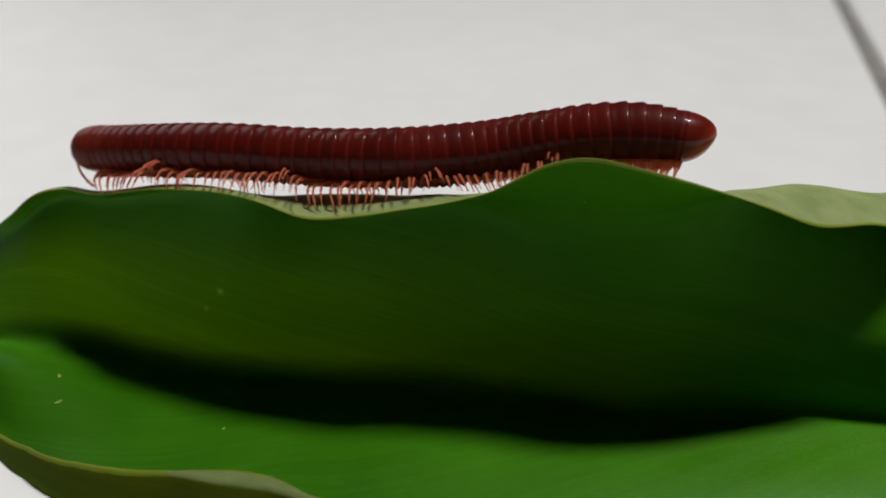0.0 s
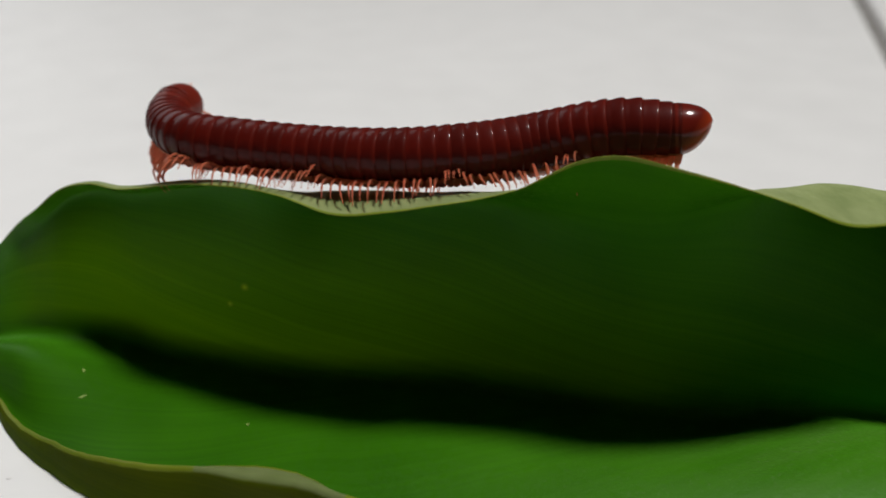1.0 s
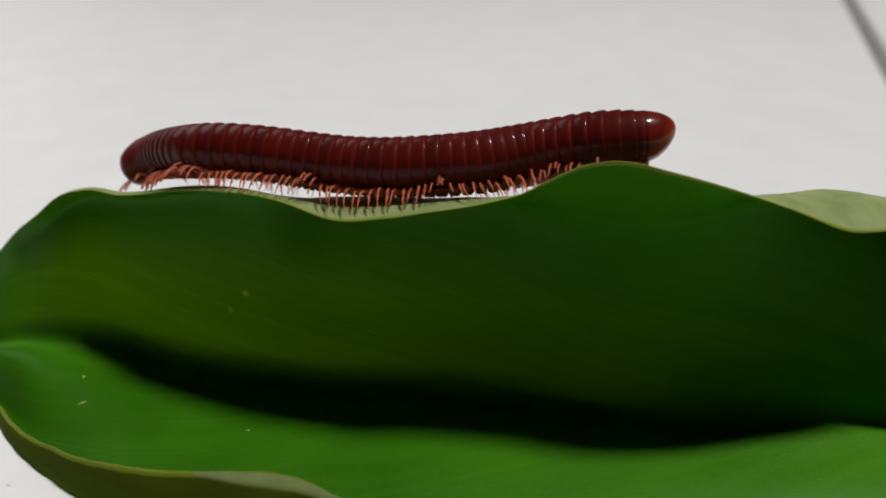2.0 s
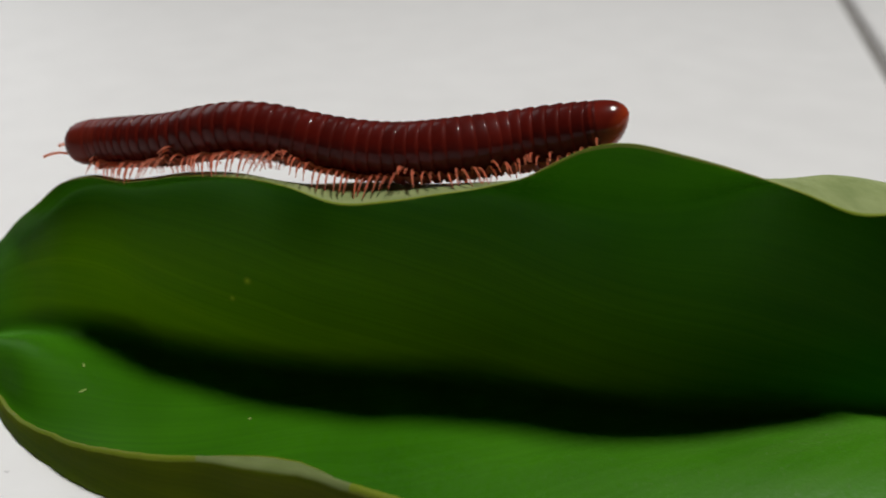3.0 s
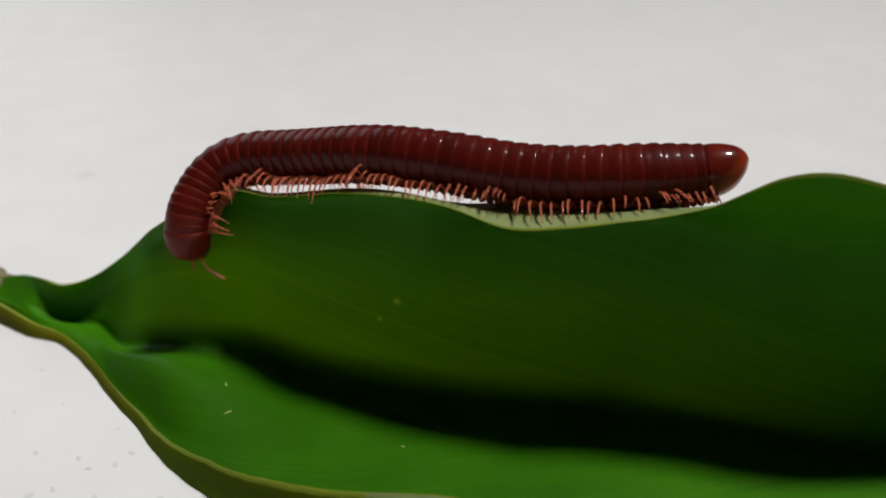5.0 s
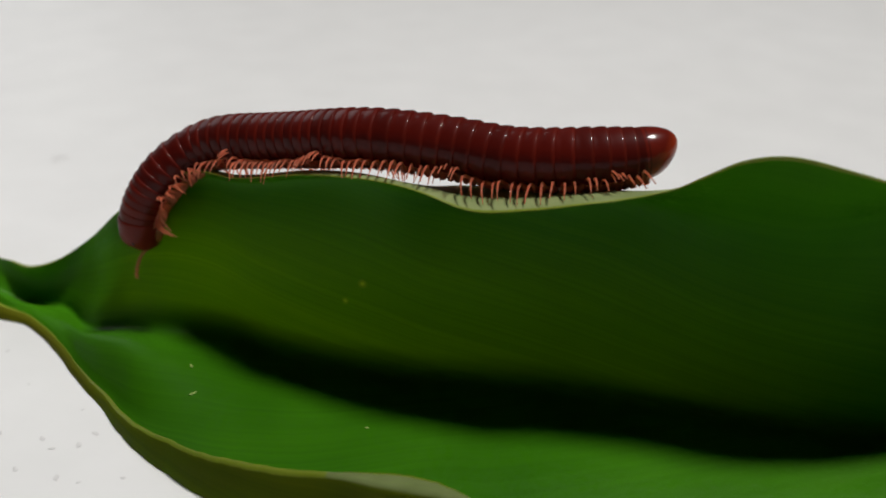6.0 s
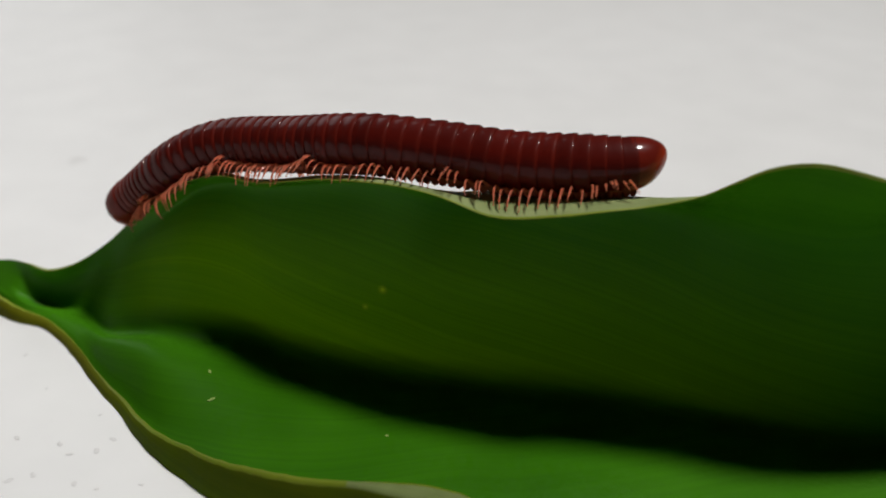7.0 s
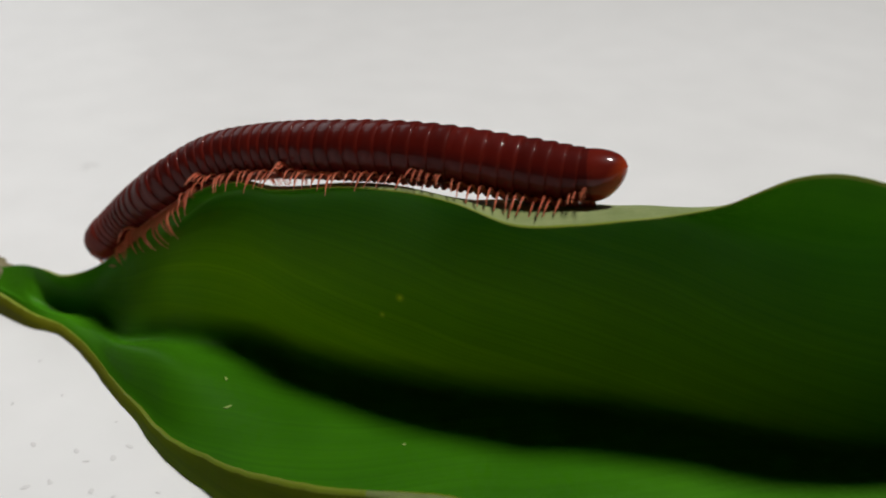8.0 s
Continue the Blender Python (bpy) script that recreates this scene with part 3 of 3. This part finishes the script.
def build_millipede():
    body = tagged(new("millipede"), "glossy dark red millipede crawling along the leaf's rim", "millipede")
    body.location = BASE
    legs_mesh = {(side, k): build_leg(side, long) for side in (1, -1) for k, long in enumerate(LEG_LONG)}
    rings, legs = [], []
    for i in range(RINGS):
        r, p = ring_radius(i), PITCHES[i]
        # front collar tucked under the ring ahead, swollen rear half with a rolled hind edge
        prof = [(0.95 * p, 0.88), (0.62 * p, 0.955), (0.42 * p, 0.965), (0.26 * p, 0.962), (0.14 * p, 0.984), (-0.04 * p, 1.004),
                (-0.20 * p, 1.016), (-0.34 * p, 1.020), (-0.45 * p, 1.012), (-0.54 * p, 0.985), (-0.52 * p, 0.93)]
        if i == 0:
            prof = [(0.98 * p, 0.06), (0.96 * p, 0.28), (0.90 * p, 0.50), (0.78 * p, 0.70), (0.58 * p, 0.85), (0.32 * p, 0.94), (0.05 * p, 0.98), (-0.25 * p, 1.0), (-0.46 * p, 1.015), (-0.54 * p, 0.985), (-0.52 * p, 0.93)]
        else:
            relief = (0.35 + 0.65 * min(1.0, (i - 1) / 7)) * (1 - 0.7 * step(41, 44, i))
            prof = [(x, k if k < 0.945 else 0.985 + (k - 0.985) * relief) for x, k in prof]
        prof = [(x * MM, k * r * MM) for x, k in prof]
        vv, ff, ss = lathe(prof, 32, lambda j, n=len(prof), i=i: 3 if i == 0 else 3 if i < 3 else 1 if j >= n - 4 or i < 6 else 0)
        # flat, paler belly between the legs
        vv = [(x, y, max(z, -0.94 * r * MM)) for x, y, z in vv]
        ss = [2 if sum(vv[k][2] for k in f) / 4 < -0.80 * r * MM else m for f, m in zip(ff, ss)]
        rg = mesh_object("collar" if i == 0 else "ring", vv, ff, [SHELL, BAND, LEG, HEAD], body, True, ss)
        rings.append(rg)
        if 0 < i < RINGS:
            spots = (0.0,) if i < 4 else (0.24 * p, -0.26 * p)
            for k, x in enumerate(spots):
                for side in (1, -1):
                    size = 3 if i < 7 else random.randrange(3)
                    lg = new("leg", legs_mesh[side, size])
                    lg.parent = rg
                    legs.append((lg, i, x, side, r, i + (0.5 if k else 0.0), LEG_LONG[size]))
            build_sternite(r, p, 0.28 + 0.2 * step(6, 14, i), rg)
    # head capsule, bent a little down, with eyes and feelers
    r = 2.5
    vv, ff, _ = lathe([((-1.4 + 3.6 * k / 12) * MM, r * MM * math.sqrt(max(0.0004, 1 - (k / 12) ** 2.3))) for k in range(13)], 24)
    vv = [(x, y * 0.98, z * 0.92 - 0.25 * MM) for x, y, z in vv]
    head = mesh_object("head", vv, ff, [HEAD], body, True, None, None, "rounded red-brown head")
    for side in (1, -1):
        vv, ff, _ = lathe([((0.10 - 0.2 * k / 6) * MM, 0.19 * MM * math.sin(math.pi * (k + 0.01) / 6.02)) for k in range(7)], 10)
        vv = [(z * 1.2 + 0.35 * MM, side * 2.22 * MM + x * side, y + 0.35 * MM) for x, y, z in vv]
        mesh_object("eye", vv, ff, [EYE], head, True, None, None, "dark cluster of eyes")
    feelers = []
    for side in (1, -1):
        pts = spline([(0, 0, 0), (0.9, 0.25 * side, 0.1), (1.9, 0.4 * side, -0.1), (2.9, 0.45 * side, -0.55), (3.4, 0.4 * side, -0.9)], 5)
        n = len(pts)
        rad = [(0.11 + 0.05 * (k / n) + (0.03 if k % 3 == 1 else 0)) * MM * (0.6 if k == n - 1 else 1) for k in range(n)]
        vv, ff = tube([p * MM for p in pts], rad, 8)
        feelers.append((mesh_object("antenna", vv, ff, [LEG], head, True, None, None, "thin reddish jointed antenna"), side))
    # tail end: bullet-shaped last ring with a small point, and paler valves below
    rt = ring_radius(RINGS - 1)
    n = 22
    prof = []
    for k in range(n + 1):
        u = k / n
        w = max(0.0, (u - 0.15) / 0.85)
        prof.append(((0.9 * PITCH - u * (TAIL_LONG + 0.9 * PITCH)) * MM, rt * MM * (0.95 + 0.05 * min(1, u * 5)) * max(0.0006, 1 - w ** 2.1) ** 0.6))
    vv, ff, ss = lathe(prof, 32, None, lambda x: 0.65 * MM * max(0, -x / (TAIL_LONG * MM)) ** 2)
    tail = mesh_object("tail", vv, ff, [TAIL_SHELL], body, True, None, None, "glossy bullet-shaped orange tail tip")
    return rings, legs, head, feelers, tail


rings, legs, head, feelers, tail = build_millipede()


# ---- how the millipede moves ----
SPINES = []


def spine(t, *points):
    """The body's axis at t seconds, from the head to the tail tip, in millimetres."""
    curve = spline(points, 12)
    far = [0.0]
    for a, b in zip(curve, curve[1:]):
        far.append(far[-1] + (b - a).length)
    far = np.array(far) / far[-1]
    u = np.linspace(0, 1, 143)
    SPINES.append((t, np.stack([np.interp(u, far, [p[k] for p in curve]) for k in range(3)], 1)))


spine(0, (-40.1, -2.1, 25.6), (-32.6, -5.0, 26.6), (-22.5, -8.9, 27.9), (-13.6, -11.2, 28.1), (-5.0, -13.6, 28.8), (3.4, -12.9, 29.1), (8.7, -13.6, 30.2), (14.0, -15.0, 31.5), (18.2, -15.2, 31.7), (21.8, -16.0, 31.5), (25.2, -16.7, 31.2))
spine(0.3, (-39.1, -2.4, 27.6), (-33.9, -4.4, 27.3), (-23.8, -8.6, 27.9), (-14.7, -10.8, 27.9), (-6.1, -13.3, 28.6), (2.1, -13.1, 29.1), (7.6, -12.8, 29.9), (12.9, -14.4, 31.4), (17.0, -14.8, 31.8), (20.5, -15.7, 31.6), (24.2, -16.5, 31.5))
spine(0.5, (-40.1, -2.0, 28.7), (-34.7, -4.1, 27.4), (-24.6, -8.3, 27.7), (-15.6, -10.5, 27.7), (-6.8, -13.2, 28.4), (1.5, -13.1, 29.0), (6.9, -12.8, 29.8), (12.1, -14.2, 31.3), (16.3, -14.9, 31.7), (19.8, -15.6, 31.6), (23.2, -16.3, 31.7))
spine(0.7, (-36.4, -3.1, 31.4), (-37.0, -3.0, 29.7), (-35.3, -3.8, 28.2), (-31.5, -5.6, 27.8), (-25.0, -8.2, 27.9), (-15.9, -10.5, 27.7), (-7.2, -13.1, 28.4), (1.1, -13.2, 28.9), (6.6, -12.8, 29.7), (11.8, -14.1, 31.3), (15.9, -14.9, 31.8), (19.5, -15.5, 31.7), (22.6, -16.2, 32.1))
spine(1, (-32.1, 3.6, 28.6), (-33.1, 0.9, 28.8), (-33.0, -2.2, 28.0), (-29.9, -6.4, 27.9), (-25.5, -8.0, 27.8), (-16.3, -10.4, 27.7), (-7.6, -12.9, 28.2), (0.7, -13.3, 28.9), (6.2, -12.7, 29.6), (11.4, -14.1, 31.2), (15.5, -14.8, 31.8), (19.1, -15.4, 31.7), (22.0, -16.0, 32.5))
spine(1.2, (-34.2, 7.1, 25.6), (-33.4, 2.9, 26.0), (-31.9, -0.5, 26.5), (-27.3, -7.3, 28.2), (-22.3, -9.1, 28.0), (-16.3, -10.3, 27.9), (-7.5, -13.0, 28.3), (0.7, -13.3, 29.0), (6.2, -12.8, 29.8), (11.4, -14.0, 31.2), (15.5, -14.9, 31.8), (19.2, -15.4, 31.7), (21.7, -15.9, 32.2))
spine(1.5, (-32.4, 0.7, 21.9), (-33.2, 0.5, 22.9), (-32.7, -0.3, 24.8), (-28.9, -6.8, 27.6), (-25.3, -8.0, 27.8), (-19.2, -9.8, 27.8), (-13.4, -11.3, 27.9), (-7.6, -13.0, 28.1), (0.7, -13.3, 29.0), (6.2, -12.8, 29.8), (11.5, -13.9, 31.2), (14.5, -14.8, 31.7), (18.2, -15.1, 31.9), (20.7, -15.7, 32.0))
spine(1.7, (-36.3, 0.3, 21.6), (-35.2, 0.5, 23.1), (-32.8, -1.3, 25.1), (-28.7, -6.8, 27.3), (-25.5, -8.0, 27.6), (-19.3, -9.8, 27.5), (-13.4, -11.2, 27.3), (-7.7, -13.0, 27.7), (0.7, -13.3, 28.5), (6.2, -12.8, 29.3), (11.3, -14.6, 30.9), (14.4, -15.4, 31.5), (17.5, -15.4, 31.6), (19.9, -15.5, 31.6))
spine(2.8, (-43.1, -1.1, 24.7), (-39.8, -2.1, 25.1), (-32.6, -5.1, 26.6), (-27.7, -7.2, 28.3), (-23.8, -8.6, 29.0), (-19.6, -9.7, 28.8), (-13.7, -11.2, 28.1), (-8.0, -12.8, 28.2), (-2.5, -14.0, 28.8), (3.0, -13.0, 29.2), (8.3, -13.4, 30.3), (11.9, -14.6, 31.4), (15.4, -14.7, 32.3))
spine(3, (-44.6, -0.6, 24.3), (-39.9, -2.1, 25.2), (-32.6, -5.1, 26.5), (-27.7, -7.2, 28.0), (-23.3, -8.8, 28.8), (-19.7, -9.7, 28.6), (-13.9, -11.2, 27.8), (-8.1, -12.8, 27.7), (-2.5, -14.0, 28.5), (2.9, -13.0, 28.9), (8.3, -14.2, 30.1), (11.2, -15.3, 31.0), (13.9, -15.5, 31.8))
spine(3.5, (-47.1, 0.2, 23.9), (-41.4, -1.6, 25.2), (-34.4, -4.2, 26.5), (-28.8, -6.8, 28.1), (-24.4, -8.4, 28.8), (-20.2, -9.5, 28.7), (-14.5, -10.9, 27.9), (-8.8, -12.7, 27.9), (-3.4, -14.1, 28.5), (2.0, -13.1, 28.7), (7.3, -13.4, 29.7), (9.1, -14.9, 30.5), (11.2, -15.1, 31.2))
spine(3.8, (-49.8, 1.0, 24.1), (-44.7, -0.6, 25.4), (-37.1, -3.1, 26.0), (-31.4, -5.7, 27.4), (-26.3, -7.8, 28.6), (-22.0, -9.1, 28.5), (-16.3, -10.4, 27.8), (-10.6, -12.2, 27.9), (-5.1, -13.6, 28.6), (0.3, -13.3, 28.9), (5.6, -12.7, 29.4), (7.5, -14.2, 29.9), (9.7, -15.0, 30.9))
spine(4, (-52.1, 1.3, 25.2), (-48.9, 0.7, 25.9), (-44.0, -0.7, 25.8), (-37.4, -3.0, 25.7), (-30.8, -5.9, 26.9), (-25.3, -8.1, 28.1), (-18.9, -9.9, 27.8), (-13.3, -11.3, 27.3), (-7.9, -12.9, 27.4), (-2.6, -14.0, 28.1), (2.9, -13.1, 28.3), (7.8, -14.3, 29.3), (10.3, -14.9, 30.6))
spine(4.2, (-53.7, 1.8, 21.4), (-51.4, 1.0, 23.6), (-48.2, 0.3, 24.4), (-44.8, -0.6, 24.9), (-38.1, -2.9, 25.4), (-31.7, -5.5, 26.4), (-27.4, -7.3, 27.6), (-23.9, -8.6, 28.1), (-18.2, -10.1, 27.6), (-12.7, -11.5, 27.3), (-6.4, -13.3, 27.6), (-1.2, -13.7, 28.1), (4.2, -13.1, 28.5), (7.7, -13.6, 29.1), (10.1, -15.2, 30.3))
spine(5.3, (-44.8, -7.7, 12.7), (-45.5, -7.6, 14.9), (-46.0, -6.4, 17.9), (-45.9, -3.8, 20.1), (-44.7, -1.7, 22.4), (-41.8, -1.1, 24.1), (-36.7, -3.1, 25.3), (-30.1, -6.3, 26.8), (-24.2, -8.5, 27.6), (-18.6, -10.0, 27.5), (-13.1, -11.4, 27.0), (-7.9, -12.9, 27.3), (-2.8, -14.1, 28.0), (2.4, -13.3, 27.9), (7.4, -13.8, 28.9))
spine(5.5, (-44.5, -6.8, 13.0), (-45.5, -6.5, 15.2), (-45.9, -5.5, 18.0), (-45.9, -3.2, 20.1), (-44.5, -1.9, 22.2), (-42.0, -1.1, 23.9), (-38.1, -2.9, 25.1), (-31.5, -5.6, 26.4), (-23.7, -8.6, 27.8), (-17.0, -10.2, 27.5), (-11.6, -11.8, 27.2), (-6.3, -13.3, 27.5), (-1.2, -13.7, 28.1), (4.1, -13.0, 28.2), (7.1, -13.0, 29.0))
spine(5.8, (-48.9, -3.6, 12.7), (-49.0, -3.6, 15.2), (-48.4, -2.7, 18.2), (-46.7, -1.5, 21.1), (-43.8, -0.9, 23.4), (-40.4, -1.9, 24.7), (-33.8, -4.5, 26.0), (-24.4, -8.4, 27.7), (-16.0, -10.4, 27.8), (-10.6, -12.2, 27.4), (-5.4, -13.6, 27.8), (-0.3, -13.5, 28.2), (2.3, -13.2, 28.4), (5.3, -12.9, 29.0))
spine(6, (-49.9, -2.8, 12.5), (-49.8, -2.8, 15.2), (-48.4, -2.6, 18.4), (-46.2, -1.9, 21.1), (-43.1, -1.1, 23.1), (-39.7, -2.2, 24.6), (-33.1, -4.9, 25.9), (-23.8, -8.6, 27.7), (-15.4, -10.6, 27.6), (-10.1, -12.3, 27.3), (-4.9, -13.7, 27.8), (0.3, -13.4, 28.1), (2.8, -13.2, 28.4), (5.3, -12.9, 29.0))
spine(6.3, (-55.2, 2.1, 14.0), (-52.5, 1.5, 16.9), (-49.0, 2.1, 20.1), (-44.4, -0.6, 23.4), (-40.5, -1.8, 24.7), (-33.9, -4.5, 26.0), (-24.7, -8.3, 27.8), (-16.3, -10.4, 27.9), (-10.8, -12.1, 27.4), (-5.7, -13.5, 27.9), (-0.6, -13.6, 28.4), (2.0, -13.2, 28.6), (4.1, -12.9, 29.2))
spine(6.5, (-56.1, 3.9, 13.9), (-52.8, 2.9, 16.9), (-47.5, -0.1, 21.1), (-43.3, -1.0, 23.6), (-39.4, -2.3, 24.8), (-33.2, -4.8, 26.1), (-25.2, -8.2, 27.5), (-16.8, -10.3, 27.5), (-11.3, -11.9, 27.0), (-6.2, -13.4, 27.5), (-1.1, -13.6, 27.9), (1.5, -13.2, 28.2), (4.0, -12.9, 28.8))
spine(7, (-57.4, 4.8, 13.3), (-53.4, 3.3, 16.8), (-48.5, 0.6, 21.0), (-44.2, -0.7, 23.5), (-40.0, -2.0, 24.7), (-34.1, -4.4, 25.7), (-26.1, -7.8, 27.2), (-17.7, -10.1, 27.3), (-12.2, -11.6, 27.1), (-7.1, -13.1, 27.5), (-2.1, -13.8, 27.9), (2.0, -13.1, 28.3))
spine(7.5, (-60.0, 5.4, 10.3), (-55.8, 4.1, 14.6), (-50.7, 1.0, 19.4), (-46.9, 0.1, 22.1), (-43.4, -0.9, 23.8), (-36.8, -3.1, 25.4), (-30.4, -6.2, 26.6), (-24.5, -8.4, 27.4), (-19.0, -9.9, 27.7), (-13.6, -11.3, 27.2), (-8.4, -12.8, 27.1), (-4.4, -13.7, 27.5), (-0.4, -13.4, 28.1))
spine(8, (-63.3, 6.3, 8.2), (-58.5, 5.3, 13.0), (-53.1, 1.6, 17.9), (-48.5, 0.5, 21.2), (-44.2, -0.7, 23.5), (-37.5, -3.0, 25.3), (-31.1, -5.8, 26.5), (-25.1, -8.2, 27.4), (-19.6, -9.8, 27.6), (-14.2, -11.0, 27.3), (-8.9, -12.6, 27.2), (-5.8, -13.4, 27.4), (-3.3, -14.0, 28.3))


def spine_at(t):
    """The axis at any time, gliding between the given ones."""
    ts = [s[0] for s in SPINES]
    if t >= ts[-1]:
        return SPINES[-1][1]
    i = max(k for k in range(len(ts)) if ts[k] <= t + 1e-9)
    h = ts[i + 1] - ts[i]
    u = (t - ts[i]) / h

    def slope(k):
        a, b = max(k - 1, 0), min(k + 1, len(ts) - 1)
        return (SPINES[b][1] - SPINES[a][1]) / (ts[b] - ts[a])
    p, q, a, b = SPINES[i][1], SPINES[i + 1][1], slope(i) * h, slope(i + 1) * h
    return (2 * u**3 - 3 * u**2 + 1) * p + (u**3 - 2 * u**2 + u) * a + (3 * u**2 - 2 * u**3) * q + (u**3 - u**2) * b


def body_frames(t):
    """Poses along the body at t, as fractions of its length: a function of that fraction."""
    c = spine_at(t)
    k = np.ones(9) / 9
    c = np.stack([np.convolve(np.pad(c[:, j], 4, "reflect", reflect_type="odd"), k, "valid") for j in range(3)], 1)
    tang = -np.gradient(c, axis=0)
    tang /= np.linalg.norm(tang, axis=1, keepdims=True)
    ups = [None] * len(c)
    d = tang[-1]
    up = np.cross((0, 1, 0), d)
    for i in range(len(c) - 1, -1, -1):
        up = up - tang[i] * (up @ tang[i])
        up /= np.linalg.norm(up)
        ups[i] = up
    return c, tang, np.array(ups)


def pose_on(frames, s):
    c, tang, ups = frames
    u = min(max(s, 0.0), 1.0) * (len(c) - 1)
    i = min(int(u), len(c) - 2)
    w = u - i
    at = c[i] * (1 - w) + c[i + 1] * w
    x = Vector(tang[i] * (1 - w) + tang[i + 1] * w).normalized()
    z = Vector(ups[i] * (1 - w) + ups[i + 1] * w)
    z = (z - x * z.dot(x)).normalized()
    y = z.cross(x)
    m = Matrix((x, y, z)).transposed().to_4x4()
    m.translation = Vector(at) * MM - BASE
    return m


HEIGHT_X, HEIGHT_Y, CELL = -75, -30, 0.5


def leaf_heights():
    """The top of the leaf over a grid of half millimetres."""
    table = np.full((300, 120), -1.0)
    for i in range(300):
        for p in leaf_section(HEIGHT_X + CELL * i):
            k = int((p.y - HEIGHT_Y) / CELL)
            if 0 <= k < 120:
                table[i, k] = max(table[i, k], p.z)
        row = table[i]
        known = np.flatnonzero(row >= 0)
        row[known[0]:known[-1] + 1] = np.interp(range(known[0], known[-1] + 1), known, row[known])
        # no claw hangs just before the overhanging margin
        table[i] = np.max([np.concatenate([row[n:], row[-1:].repeat(n)]) for n in range(4)], axis=0)
    return np.max([table[np.clip(np.arange(300) + n, 0, 299)] for n in (-1, 0, 1)], axis=0)


def foot_lift(table, m, hip, side, swing, long):
    """The angle by which a leg is raised so that its claw rests on the leaf and its shin clears it."""
    for lift in range(-10, 86, 5):
        turn = m @ Matrix.Translation(hip) @ pose(0, 0, 0, side * lift, swing, 0)
        free = True
        for spot in (FOOT, SHIN, KNEE):
            at = turn @ (Vector((spot.x, spot.y * side, spot.z)) * MM * long) + BASE
            i, k = int((at.x / MM - HEIGHT_X) / CELL), int((at.y / MM - HEIGHT_Y) / CELL)
            if 0 <= i < 300 and 0 <= k < 120 and at.z / MM < table[i, k] + 0.1:
                free = False
        if free:
            return lift
    return 85


def motions():
    times = [k / 10 for k in range(81)]
    frames = [body_frames(t) for t in times]
    spots = []
    for t in times:
        pitches = ring_pitches(step(4.0, 5.6, t))
        spots.append([(HEAD_LONG + sum(pitches[:i]) + 0.5 * pitches[i]) / LENGTH for i in range(RINGS)])
    poses = [[pose_on(f, s[i]) for f, s in zip(frames, spots)] for i in range(RINGS)]
    for rg, ms in zip(rings, poses):
        walk(rg, list(zip(times, ms)))
    walk(tail, [(t, pose_on(f, (LENGTH - TAIL_LONG) / LENGTH)) for t, f in zip(times, frames)])
    walk(head, [(t, pose_on(f, 1.3 / LENGTH) @ pose(0, 0, 0, 0, 22, 0)) for t, f in zip(times, frames)])
    table = leaf_heights()
    for lg, i, x, side, r, k, long in legs:
        jit = [random.uniform(-5, 5) for _ in range(3)]
        hip = Vector((x * MM, 0.52 * r * side * MM, -1.00 * r * MM))
        swings, lifts = [], []
        for n in range(0, 81, 2):
            w = 2 * math.pi * (0.9 * times[n] + k / 9.5 + (0.06 if side > 0 else 0))
            swing = 20 * math.sin(w + 0.5 * math.sin(w))
            swings.append(swing)
            lifts.append(foot_lift(table, poses[i][n], hip, side, swing, long) + 42 * max(0.0, math.cos(w)) ** 4)
            # the foremost legs are folded in while the head is raised
            if i < 9:
                lifts[-1] += bell(times[n], 1.0, 0.7) * (-30 - lifts[-1])
        lifts = [min(a, 88.0) for a in lifts]
        held = np.convolve(np.pad(lifts, 1, "edge"), (0.25, 0.5, 0.25), "valid")
        held = np.minimum(np.maximum(held, lifts) + 3, 88)
        walk(lg, [(times[2 * n], Matrix.Translation(hip) @ pose(0, 0, 0, side * a + jit[0], b + jit[1], jit[2])) for n, (a, b) in enumerate(zip(held, swings))])
    for fe, side in feelers:
        rows = []
        for t in times[::2]:
            a, b = 18 * math.sin(5.2 * t + side), 26 * math.sin(3.7 * t + 1.7 * side)
            rows.append((t, pose(1.7 * MM, 0.9 * side * MM, -0.3 * MM, 0, -22 + b - 32 * bell(t, 3.4, 1.1) + 75 * bell(t, 0, 0.35) + 115 * step(6.0, 6.4, t) - (75 if side > 0 else -10) * bell(t, 0.6, 0.6), side * 16 + a)))
        walk(fe, rows)


motions()
